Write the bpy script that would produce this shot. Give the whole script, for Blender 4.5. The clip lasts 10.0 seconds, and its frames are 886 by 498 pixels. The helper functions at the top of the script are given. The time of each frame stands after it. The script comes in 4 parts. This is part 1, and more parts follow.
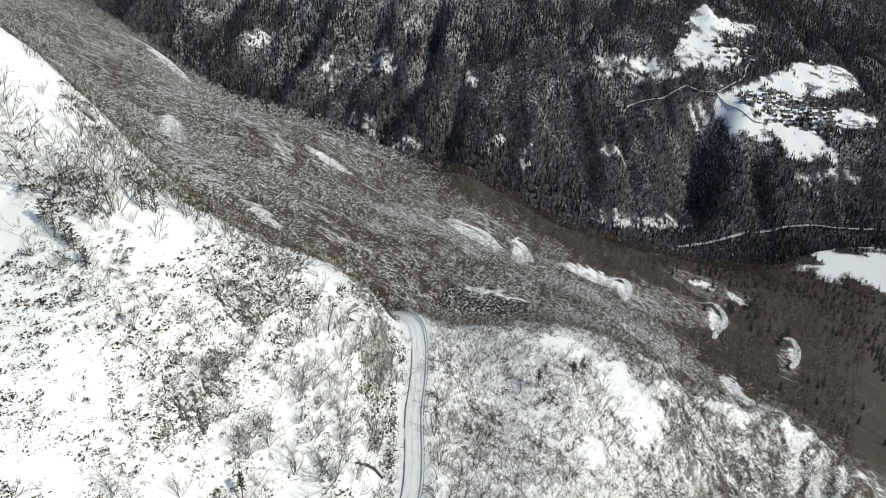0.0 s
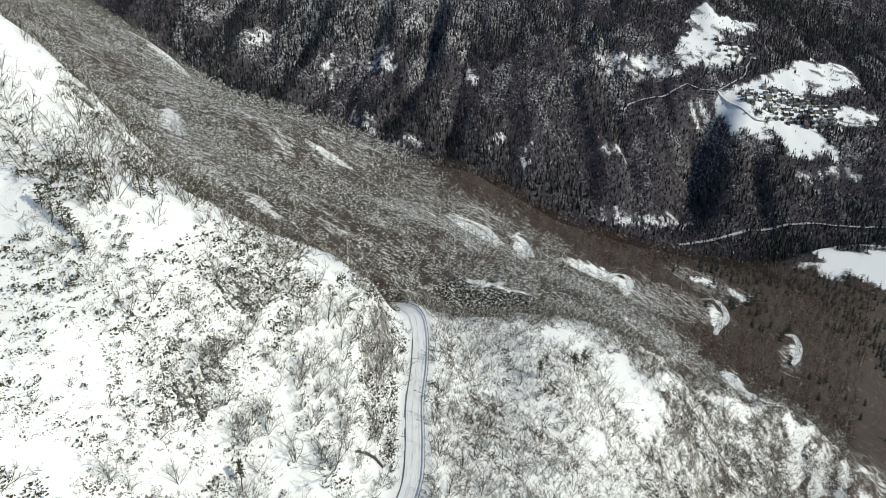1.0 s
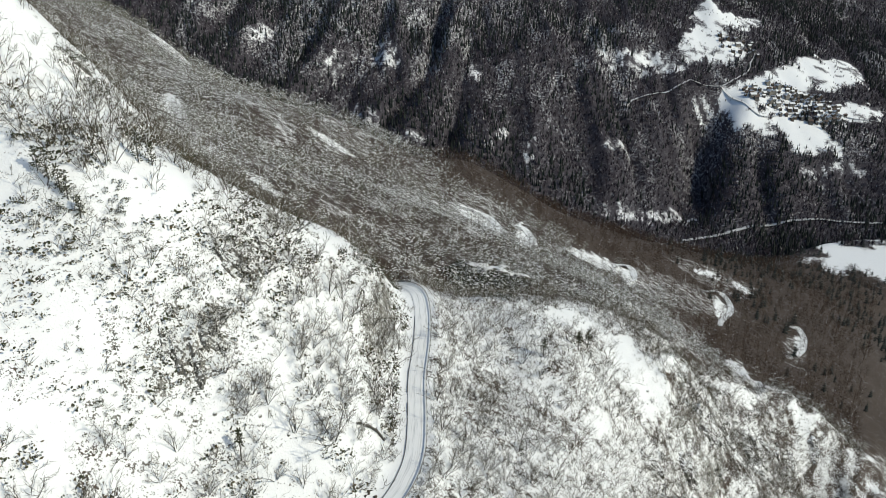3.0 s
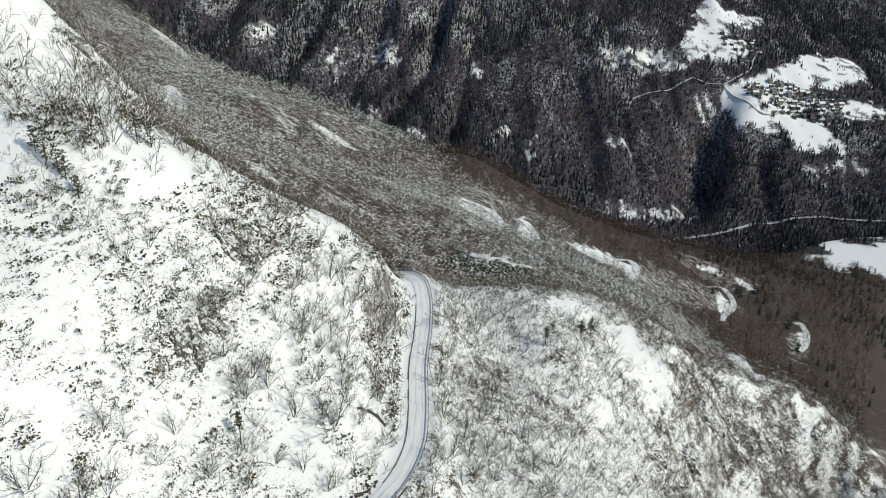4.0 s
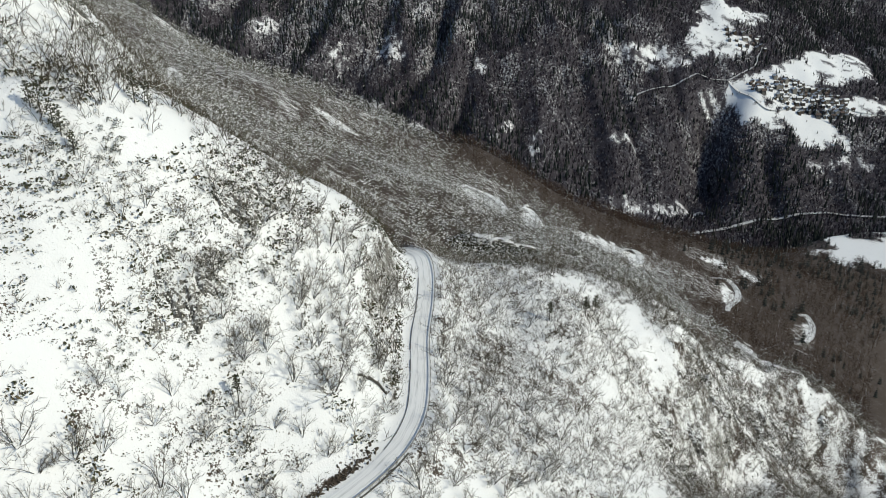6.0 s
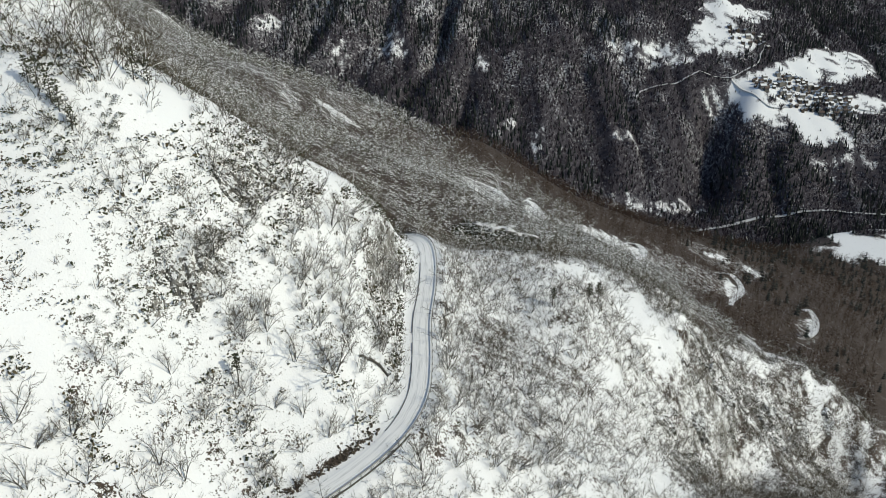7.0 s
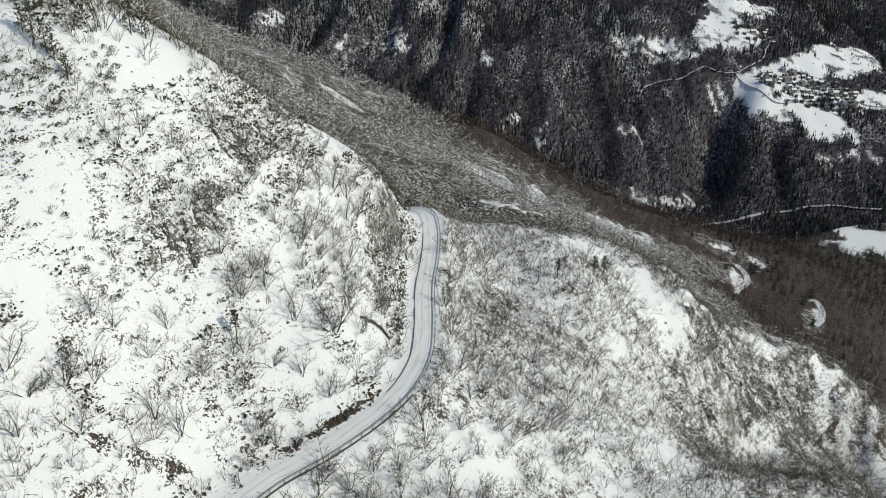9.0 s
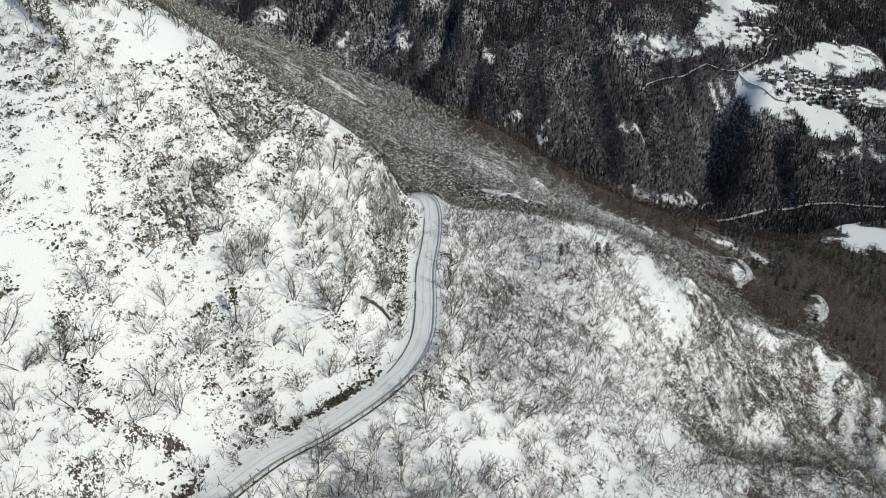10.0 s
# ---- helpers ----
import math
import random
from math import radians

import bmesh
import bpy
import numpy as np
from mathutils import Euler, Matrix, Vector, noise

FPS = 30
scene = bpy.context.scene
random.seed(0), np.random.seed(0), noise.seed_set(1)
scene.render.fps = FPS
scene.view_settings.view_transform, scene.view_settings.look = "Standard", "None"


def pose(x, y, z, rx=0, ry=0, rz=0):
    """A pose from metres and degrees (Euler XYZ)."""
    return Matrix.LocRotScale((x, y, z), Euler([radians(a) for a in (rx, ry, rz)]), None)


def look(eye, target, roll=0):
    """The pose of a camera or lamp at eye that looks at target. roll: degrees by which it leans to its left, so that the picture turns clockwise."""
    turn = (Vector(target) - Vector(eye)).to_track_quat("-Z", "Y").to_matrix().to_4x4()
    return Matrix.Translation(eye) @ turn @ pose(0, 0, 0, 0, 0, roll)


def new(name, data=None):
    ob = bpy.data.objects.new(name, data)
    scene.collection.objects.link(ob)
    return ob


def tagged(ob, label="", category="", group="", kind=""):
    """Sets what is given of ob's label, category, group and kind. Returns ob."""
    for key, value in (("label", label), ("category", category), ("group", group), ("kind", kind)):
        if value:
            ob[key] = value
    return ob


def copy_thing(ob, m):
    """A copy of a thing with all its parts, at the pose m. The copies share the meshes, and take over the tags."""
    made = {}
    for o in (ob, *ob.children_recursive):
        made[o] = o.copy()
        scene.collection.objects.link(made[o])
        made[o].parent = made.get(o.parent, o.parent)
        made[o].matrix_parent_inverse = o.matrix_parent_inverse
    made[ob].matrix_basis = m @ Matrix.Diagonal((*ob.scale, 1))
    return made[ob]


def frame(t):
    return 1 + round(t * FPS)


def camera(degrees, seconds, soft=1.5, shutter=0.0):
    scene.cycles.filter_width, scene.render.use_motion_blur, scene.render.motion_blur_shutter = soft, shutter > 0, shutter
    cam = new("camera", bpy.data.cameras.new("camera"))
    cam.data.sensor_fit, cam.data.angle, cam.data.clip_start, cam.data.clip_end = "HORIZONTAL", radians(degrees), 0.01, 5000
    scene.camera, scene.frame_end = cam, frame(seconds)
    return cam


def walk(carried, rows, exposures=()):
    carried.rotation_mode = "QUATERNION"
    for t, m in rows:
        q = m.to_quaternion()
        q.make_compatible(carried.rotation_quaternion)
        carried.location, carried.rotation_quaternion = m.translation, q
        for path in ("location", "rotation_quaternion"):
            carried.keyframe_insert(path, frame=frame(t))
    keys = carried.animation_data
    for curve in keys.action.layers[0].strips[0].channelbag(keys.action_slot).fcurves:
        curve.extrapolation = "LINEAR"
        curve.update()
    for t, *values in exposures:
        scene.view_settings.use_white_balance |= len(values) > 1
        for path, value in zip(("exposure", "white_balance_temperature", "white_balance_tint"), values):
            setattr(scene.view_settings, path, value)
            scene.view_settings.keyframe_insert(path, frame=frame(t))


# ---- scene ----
cam = camera(58.5, 10.0, soft=0.65)
METRES, EYE, TILT, LEAN, TURN = 34.0, 430.0, -22.3, 0.0, 0.0
ROWS = [
    (0.0, 0.0000, 0.0000, 0.0000, 0.000, 0.000, -0.000),
    (0.5, -0.0005, 0.0151, -0.0358, 0.002, 0.000, 0.018),
    (1.0, -0.0007, 0.0310, -0.0713, 0.039, 0.000, 0.035),
    (1.5, -0.0005, 0.0479, -0.1095, 0.068, 0.000, 0.012),
    (2.0, -0.0007, 0.0655, -0.1512, 0.118, 0.000, 0.002),
    (2.5, -0.0009, 0.0831, -0.1953, 0.163, 0.000, 0.005),
    (4.0, 0.0004, 0.1374, -0.3265, 0.358, 0.000, -0.018),
    (4.5, 0.0017, 0.1561, -0.3713, 0.390, 0.000, -0.053),
    (5.0, 0.0022, 0.1748, -0.4165, 0.450, 0.000, -0.096),
    (5.5, 0.0030, 0.1948, -0.4642, 0.515, 0.000, -0.136),
    (7.0, 0.0039, 0.2572, -0.6185, 0.746, 0.000, -0.173),
    (7.5, 0.0043, 0.2777, -0.6699, 0.823, 0.000, -0.194),
    (8.0, 0.0053, 0.2977, -0.7216, 0.879, 0.000, -0.206),
    (8.5, 0.0059, 0.3177, -0.7722, 0.949, 0.000, -0.238),
    (9.0, 0.0068, 0.3382, -0.8238, 1.010, 0.000, -0.266),
    (9.5, 0.0065, 0.3591, -0.8745, 1.084, 0.000, -0.278),
    (10.0, 0.0064, 0.3801, -0.9248, 1.115, 0.000, -0.321),
]
walk(cam, [(t, pose(0, 0, EYE, TILT, LEAN, TURN) @ pose(METRES * x, METRES * y, METRES * z, 90 + pitch, roll, yaw)) for t, x, y, z, yaw, pitch, roll in ROWS],
     exposures=[(0.0, -0.20, 6750, 4.0), (10.0, -0.43, 6750, 4.0)])

# ---- world, sun ----
SUN_AZ, SUN_EL = radians(112), radians(36)      # azimuth from +y towards +x
world = bpy.data.worlds.new("world")
scene.world = world
world.use_nodes = True
wn = world.node_tree.nodes
sky = wn.new("ShaderNodeTexSky")
sky.sky_type, sky.sun_disc = "NISHITA", False
sky.sun_elevation, sky.sun_rotation = SUN_EL, SUN_AZ
sky.altitude, sky.dust_density, sky.ozone_density = 1000, 0.4, 1.5
wn["Background"].inputs["Strength"].default_value = 0.14
world.node_tree.links.new(sky.outputs["Color"], wn["Background"].inputs["Color"])
sun = new("sun", bpy.data.lights.new("sun", "SUN"))
sun.data.energy, sun.data.angle, sun.data.color = 3.5, radians(0.53), (1.0, 0.945, 0.83)
sun_dir = Vector((math.sin(SUN_AZ) * math.cos(SUN_EL), math.cos(SUN_AZ) * math.cos(SUN_EL), math.sin(SUN_EL)))
sun.matrix_world = look(sun_dir * 100, (0, 0, 0))

# ---- ground shape ----
SPUR_HILLS = [
    (-60, 70, 14, -14.4), (-30, 80, 22, -25.6), (-50, 90, 14, 4.5), (0, 100, 14, -1.1), (20, 100, 14, -10.6), (-70, 100, 14, -5.6),
    (-40, 110, 14, -5.8), (30, 110, 22, -3.1), (-50, 120, 14, 15.2), (-70, 130, 14, 4.5), (50, 130, 14, -3.6), (-10, 140, 14, -3.1),
    (-70, 150, 22, 19.6), (50, 150, 14, -2.3), (-30, 150, 14, 8.7), (-90, 150, 14, 22.2),
]
CREST_HILLS = [
    (-20, 170, 14, 9.2), (60, 170, 14, -16.1), (30, 170, 14, 7.4), (0, 170, 14, -1.5), (20, 180, 14, 4.6), (70, 190, 14, 3.1),
    (-40, 190, 14, 3.9), (100, 200, 14, -6.4), (10, 200, 14, 4.0), (-50, 210, 22, 4.4), (40, 210, 22, 14.1), (130, 210, 22, -11.7),
    (70, 220, 14, 9.6), (-10, 230, 14, -1.9), (140, 240, 14, -16.9), (20, 240, 14, 2.9), (80, 250, 22, 5.7), (-80, 260, 22, 3.2),
    (110, 260, 14, 5.6), (140, 270, 14, 12.0), (160, 270, 14, 3.9), (70, 280, 22, 7.6),
]
SLOPE_HILLS = [
    (-130, 432, 42, 10.0), (-62, 432, 28, 4.0), (-195, 605, 32, -13.0),
    (-100, 320, 65, -16.9), (230, 380, 40, -3.6), (-160, 410, 40, -4.0), (-40, 410, 40, 9.3), (110, 410, 65, -5.4), (290, 470, 65, 6.0),
    (200, 470, 40, 3.3), (-190, 530, 100, -49.3), (320, 590, 100, 24.5), (-250, 590, 40, -6.0), (-300, 690, 70, -24.0), (410, 700, 80, 25.3), (410, 770, 80, 27.9),
]
FAR_HILLS = [
    (270, 1050, 130, -22.2), (410, 1050, 80, -13.7), (-80, 1120, 220, -8.4), (620, 1190, 130, 17.1), (130, 1260, 80, 17.5), (410, 1400, 220, 23.2),
    (760, 1610, 130, -25.8), (760, 1610, 220, -23.4),
]

# smaller swells of the near spur and of the slope behind it
SPUR_SWELLS = [
    (52, 176, 14, 5.7), (-32, 140, 14, 3.6), (82, 182, 9, -11.0), (-44, 104, 9, -3.5), (64, 194, 9, 6.0), (-74, 134, 9, -2.6), (-68, 158, 9, 3.2),
    (52, 218, 22, 2.4), (-14, 122, 9, 1.9), (16, 170, 9, -2.8), (-8, 164, 9, 2.6), (-44, 248, 22, 2.5), (-38, 140, 9, 3.5), (58, 176, 9, 3.8), (76, 176, 9, -5.5),
]
SLOPE_SWELLS = [
    (-195, 528, 38, 8.0), (-150, 420, 25, -8.0), (-178, 505, 28, 4.0), (-88, 362, 30, 3.5), (-5, 490, 42, 12.0), (10, 370, 42, -5.2), (205, 520, 42, -5.1), (-185, 505, 42, 5.6), (-80, 340, 28, 6.7), (-35, 385, 28, -6.0), (-140, 340, 28, -5.8),
    (10, 490, 28, 11.3), (-35, 490, 28, 6.0), (70, 505, 42, 2.7), (190, 460, 42, -2.5), (-20, 295, 28, 3.1),
]


def lattice(ix, iy, seed):
    h = (ix.astype(np.int64) * 374761393 + iy.astype(np.int64) * 668265263 + seed * 974711) & 0x7FFFFFFF
    h = ((h ^ (h >> 13)) * 1274126177) & 0x7FFFFFFF
    h = (h ^ (h >> 16)) & 0xFFFF
    return h / 65535.0


def vnoise(x, y, size, seed=0):
    """Smooth noise from 0 to 1, with features of that size in metres."""
    u, v = np.asarray(x, float) / size + 37.1 * seed, np.asarray(y, float) / size - 11.7 * seed
    iu, iv = np.floor(u), np.floor(v)
    fu, fv = u - iu, v - iv
    fu, fv = fu * fu * (3 - 2 * fu), fv * fv * (3 - 2 * fv)
    a, b = lattice(iu, iv, seed), lattice(iu + 1, iv, seed)
    c, d = lattice(iu, iv + 1, seed), lattice(iu + 1, iv + 1, seed)
    return (a * (1 - fu) + b * fu) * (1 - fv) + (c * (1 - fu) + d * fu) * fv


def fbm(x, y, size, seed=0, octaves=3):
    total, gain, norm = 0.0, 1.0, 0.0
    for k in range(octaves):
        total = total + gain * vnoise(x, y, size / 2 ** k, seed + k)
        norm += gain
        gain *= 0.5
    return total / norm


def step(lo, hi, v):
    s = np.clip((v - lo) / (hi - lo), 0, 1)
    return s * s * (3 - 2 * s)


def base_height(x, y):
    side = -225 + 22 * np.logaddexp(0, (x + 225) / 22)
    near_side = 342.5 - 0.5874 * side - 0.0981 * y
    brow = 440 + 0.9 * np.maximum(x + 20, 0) + 1.4 * np.maximum(-110 - x, 0)
    near_side = near_side - 22.5 * np.logaddexp(0, (y - brow) / 30)
    far_side = -308.0 - 0.1677 * x + 0.4465 * y
    top = np.maximum(np.maximum(near_side, far_side), 45)
    z = top + 12 * np.log(np.exp((near_side - top) / 12) + np.exp((45 - top) / 12) + np.exp((far_side - top) / 12))
    for hx, hy, spread, rise in SPUR_HILLS + CREST_HILLS + SLOPE_HILLS + FAR_HILLS + SPUR_SWELLS + SLOPE_SWELLS:
        z = z + rise * np.exp(-((x - hx) ** 2 + (y - hy) ** 2) / (2 * spread * spread))
    return z


# the mountain road: x, y, z of its centre line
MAIN_ROAD = [(-46, 56, 327.0), (-39, 70, 327.2), (-32.2, 81.5, 327.4), (-27, 90.7, 327.0), (-20.2, 98.1, 327.0), (-13.8, 105.2, 327.9),
             (-9.3, 112.5, 328.7), (-6.8, 121.2, 329.4), (-6.4, 131.5, 330.2), (-6.7, 145, 331.8), (-5.9, 158.5, 333.0),
             (-5.9, 172.4, 333.9), (-7.6, 184, 333.8), (-12, 191.5, 332.4), (-19, 197, 329.8), (-27, 200, 327.5)]
ROAD_HALF = 1.85


def spline(points, spacing):
    """Evenly spaced places along a smooth line through the points."""
    p = np.array(points, float)
    p = np.vstack([2 * p[0] - p[1], p, 2 * p[-1] - p[-2]])
    out = []
    for k in range(1, len(p) - 2):
        n = max(2, int(np.linalg.norm(p[k + 1] - p[k]) / spacing))
        t = np.linspace(0, 1, n, endpoint=False)[:, None]
        out.append(0.5 * (2 * p[k] + (p[k + 1] - p[k - 1]) * t + (2 * p[k - 1] - 5 * p[k] + 4 * p[k + 1] - p[k + 2]) * t ** 2
                          + (3 * p[k] - p[k - 1] - 3 * p[k + 1] + p[k + 2]) * t ** 3))
    return np.vstack(out + [p[-2:-1]])


LINE = spline([(a + float(np.interp(b, [100, 125, 150, 178], [0.85, 0.7, 0.4, 0.0])), b, c) for a, b, c in MAIN_ROAD], 1.0)


def road_frame(x, y, line):
    """Signed distance from the line (right of it is positive) and the line's height there."""
    x, y = np.asarray(x, float), np.asarray(y, float)
    best, side, rz = np.full(x.shape, 1e9), np.zeros(x.shape), np.zeros(x.shape)
    way = np.gradient(line[:, :2], axis=0)
    way /= np.linalg.norm(way, axis=1)[:, None]
    for (px, py, pz), (wx, wy) in zip(line, way):
        dx, dy = x - px, y - py
        d = dx * dx + dy * dy
        m = d < best
        best = np.where(m, d, best)
        side = np.where(m, dx * wy - dy * wx, side)
        rz = np.where(m, pz, rz)
    return np.sqrt(best), np.sign(side), rz


def ground_height(x, y):
    x, y = np.asarray(x, float), np.asarray(y, float)
    z = base_height(x, y)
    close = step(420, 250, y)
    # gullies and ribs of the far side
    far = step(930, 1080, y)
    rib = fbm(x + 60 * (vnoise(x, y, 190, 5) - 0.5) - 0.10 * y, y * 0.16, 62, 21, 2)
    calm = 1 - 0.85 * step(1.35, 0.8, np.hypot((x - 590) / 210, (y - 1290) / 190))
    z = z + far * calm * (38 * (np.abs(2 * rib - 1) - 0.3) + 13 * (np.abs(2 * fbm(x + 0.1 * y, y * 0.22, 30, 31, 2) - 1) - 0.3) + 12 * (fbm(x, y * 0.6, 40, 3, 3) - 0.5)) * step(1900, 1300, y)
    # the ravine below the village terrace
    mid_x = 352 + 0.40 * (y - 1075)
    z = z - far * 30 * np.exp(-((x - mid_x) / 30) ** 2) * step(1250, 1190, y) + far * 12 * np.exp(-((x - mid_x - 62) / 28) ** 2) * step(1240, 1190, y)
    mid = step(240, 320, y) * (1 - far)
    z = z + mid * 7 * (fbm(x, y * 0.6, 55, 9) - 0.5)
    # rough ground close by
    z = z - 9.0 * np.exp(-((x - 12) / 15) ** 2 - ((y - 221) / 8) ** 2) - 6.0 * np.exp(-((x - 6) / 13) ** 2 - ((y - 206) / 9) ** 2)
    z = z + close * (2.2 * (fbm(x, y, 13, 40, 3) - 0.5) + 0.5 * (vnoise(x, y, 1.6, 44) - 0.5))
    crag = close * step(48, 66, x - 0.1 * (y - 200)) * step(108, 130, y)
    u, v = 0.35 * (0.5 * x + 0.87 * y), 0.87 * x - 0.5 * y
    z = z + crag * (5.0 * (fbm(u, v, 6.0, 46, 3) - 0.5) + 1.8 * (fbm(u, v, 2.6, 48, 2) - 0.5))
    # level meadow above the river
    m = step(1.25, 0.95, np.hypot((x - 497) / 122, (y - 748) / 84))
    z = z * (1 - m) + (96 - 0.03 * (x - 400)) * m
    near_road = (np.abs(x + 15) < 60) & (y > 40) & (y < 225)
    if near_road.any():
        d, s, rz = road_frame(x[near_road], y[near_road], LINE)
        zz = z[near_road]
        blend = np.where(s < 0, step(ROAD_HALF + 0.3, ROAD_HALF + 10.0, d), step(ROAD_HALF + 0.8, ROAD_HALF + 5.0, d))
        z[near_road] = (rz - 0.06) * (1 - blend) + zz * blend
    return z


def stations(*runs):
    """Grid lines: runs of (from, to, spacing at the start, spacing at the end)."""
    out = [runs[0][0]]
    for a, b, s0, s1 in runs:
        while out[-1] < b:
            k = (out[-1] - a) / (b - a)
            out.append(out[-1] + s0 + (s1 - s0) * max(0, min(1, k)))
    return np.array(out)


def mesh_object(name, verts, faces, material=None, smooth=True):
    me = bpy.data.meshes.new(name)
    verts, faces = np.asarray(verts, np.float32), np.asarray(faces, np.int32)
    me.vertices.add(len(verts))
    me.vertices.foreach_set("co", verts.ravel())
    n = faces.shape[1]
    me.loops.add(faces.size)
    me.loops.foreach_set("vertex_index", faces.ravel())
    me.polygons.add(len(faces))
    me.polygons.foreach_set("loop_start", np.arange(0, faces.size, n, dtype=np.int32))
    me.polygons.foreach_set("use_smooth", np.full(len(faces), smooth))
    me.update(calc_edges=True)
    if material:
        me.materials.append(material)
    return new(name, me)


def material(name):
    m = bpy.data.materials.new(name)
    m.use_nodes = True
    t = m.node_tree
    return m, t, t.nodes["Principled BSDF"]


def node(t, kind, links=(), operation="", data_type="", dimensions="", interpolation="", attribute=""):
    """A node; links sets its inputs (sockets or constants)."""
    n = t.nodes.new("ShaderNode" + kind)
    if operation:
        n.operation = operation
    if data_type:
        n.data_type = data_type
    if dimensions:
        n.noise_dimensions = dimensions
    if interpolation:
        n.interpolation_type = interpolation
    if attribute:
        n.attribute_name = attribute
    for name, value in dict(links).items():
        if isinstance(value, bpy.types.NodeSocket):
            t.links.new(value, n.inputs[name])
        else:
            n.inputs[name].default_value = value
    return n


def maths(t, op, a, b=0.0, c=0.0):
    return node(t, "Math", {0: a, 1: b, 2: c}, operation=op).outputs[0]


def noise_at(t, size, detail=3.0, rough=0.55, coords=None, squash=None):
    place = coords or node(t, "NewGeometry").outputs["Position"]
    if squash:
        place = node(t, "VectorMath", {0: place, 1: squash}, operation="MULTIPLY").outputs[0]
    return node(t, "TexNoise", {"Vector": place, "Scale": 1.0 / size, "Detail": detail, "Roughness": rough}).outputs["Fac"]


def smooth(t, value, lo, hi):
    return node(t, "MapRange", {"Value": value, "From Min": lo, "From Max": hi}, interpolation="SMOOTHSTEP").outputs[0]


def ramp(t, fac, *stops):
    n = node(t, "ValToRGB", {"Fac": fac})
    e = n.color_ramp.elements
    while len(e) < len(stops):
        e.new(0.5)
    for k, (p, c) in zip(e, stops):
        k.position, k.color = p, (*c, 1)
    return n.outputs["Color"]


def mix(t, fac, a, b):
    n = node(t, "Mix", data_type="RGBA")
    for sock, v in ((n.inputs["Factor"], fac), (n.inputs[6], a), (n.inputs[7], b)):
        if isinstance(v, bpy.types.NodeSocket):
            t.links.new(v, sock)
        else:
            sock.default_value = v if sock.type == "VALUE" else (*v, 1)
    return n.outputs[2]


def finish(t, b, colour, rough=0.9, bump=None, depth=0.1, strength=1.0, spec=0.3):
    if isinstance(colour, bpy.types.NodeSocket):
        t.links.new(colour, b.inputs["Base Color"])
    else:
        b.inputs["Base Color"].default_value = (*colour, 1)
    b.inputs["Specular IOR Level"].default_value = spec
    if isinstance(rough, bpy.types.NodeSocket):
        t.links.new(rough, b.inputs["Roughness"])
    else:
        b.inputs["Roughness"].default_value = rough
    if bump is not None:
        t.links.new(node(t, "Bump", {"Height": bump, "Distance": depth, "Strength": strength}).outputs["Normal"], b.inputs["Normal"])


SNOW, SNOW_BLUE = (0.88, 0.88, 0.87), (0.84, 0.845, 0.85)


def rock_colour(t):
    n = noise_at(t, 0.8, 8, 0.74, squash=(1, 1, 0.35))
    grey = ramp(t, n, (0.30, (0.030, 0.028, 0.024)), (0.42, (0.140, 0.132, 0.116)), (0.54, (0.275, 0.262, 0.236)), (0.68, (0.40, 0.385, 0.35)), (0.82, (0.27, 0.23, 0.17)))
    crack = smooth(t, maths(t, "ABSOLUTE", maths(t, "SUBTRACT", noise_at(t, 1.3, 5, 0.6, squash=(1, 1, 0.3)), 0.5)), 0.0, 0.035)
    return mix(t, crack, (0.020, 0.018, 0.015), grey)


def make_ground():
    m, t, b = material("snowy_ground")
    litter = node(t, "Attribute", attribute="litter").outputs["Fac"]
    big, fine = noise_at(t, 3.2, 4), noise_at(t, 0.55, 3)
    mixed = maths(t, "ADD", maths(t, "MULTIPLY", big, 0.34), maths(t, "ADD", maths(t, "MULTIPLY", fine, 0.36), maths(t, "MULTIPLY", noise_at(t, 0.26, 2), 0.30)))
    spread = smooth(t, mixed, 0.36, 0.64)
    cut = maths(t, "SUBTRACT", 1.02, litter)
    bare = smooth(t, maths(t, "SUBTRACT", spread, cut), -0.07, 0.07)
    up = node(t, "SeparateXYZ", {0: node(t, "NewGeometry").outputs["Normal"]}).outputs["Z"]
    steep = maths(t, "ADD", maths(t, "SUBTRACT", 1.0, up), maths(t, "MULTIPLY", maths(t, "SUBTRACT", mixed, 0.5), 1.5))
    rocky = smooth(t, steep, 0.56, 0.60)
    soil = ramp(t, fine, (0.3, (0.024, 0.018, 0.015)), (0.55, (0.066, 0.049, 0.038)), (0.75, (0.13, 0.097, 0.072)))
    white = mix(t, noise_at(t, 11.0, 2), SNOW, SNOW_BLUE)
    # far soil: purple-grey put into the colour to stand for distance haze
    haze_tint = node(t, "Attribute", attribute="haze_tint").outputs["Fac"]
    soil = mix(t, haze_tint, soil, ramp(t, fine, (0.3, (0.023, 0.020, 0.026)), (0.55, (0.053, 0.046, 0.054)), (0.75, (0.098, 0.083, 0.094))))
    colour = mix(t, rocky, mix(t, bare, white, soil), rock_colour(t))
    finish(t, b, colour, 0.75, mixed, 0.5, 0.5, spec=0.2)
    return m


def make_bark(name, dark, light, snowy, grain=1.5):
    """Twigs; snowy is the share of pieces with snow lying along them."""
    m, t, b = material(name)
    r = node(t, "NewGeometry").outputs["Random Per Island"]
    tint = mix(t, r, dark, light)
    tint = mix(t, maths(t, "MULTIPLY", noise_at(t, 23.0, 2), 0.45), tint, tuple(0.55 * c for c in dark))
    lain = maths(t, "GREATER_THAN", node(t, "TexWhiteNoise", {"W": maths(t, "MULTIPLY", r, 91.7)}, dimensions="1D").outputs["Value"], 1 - snowy)
    finish(t, b, mix(t, lain, tint, SNOW), 0.9, spec=0.15)
    return m


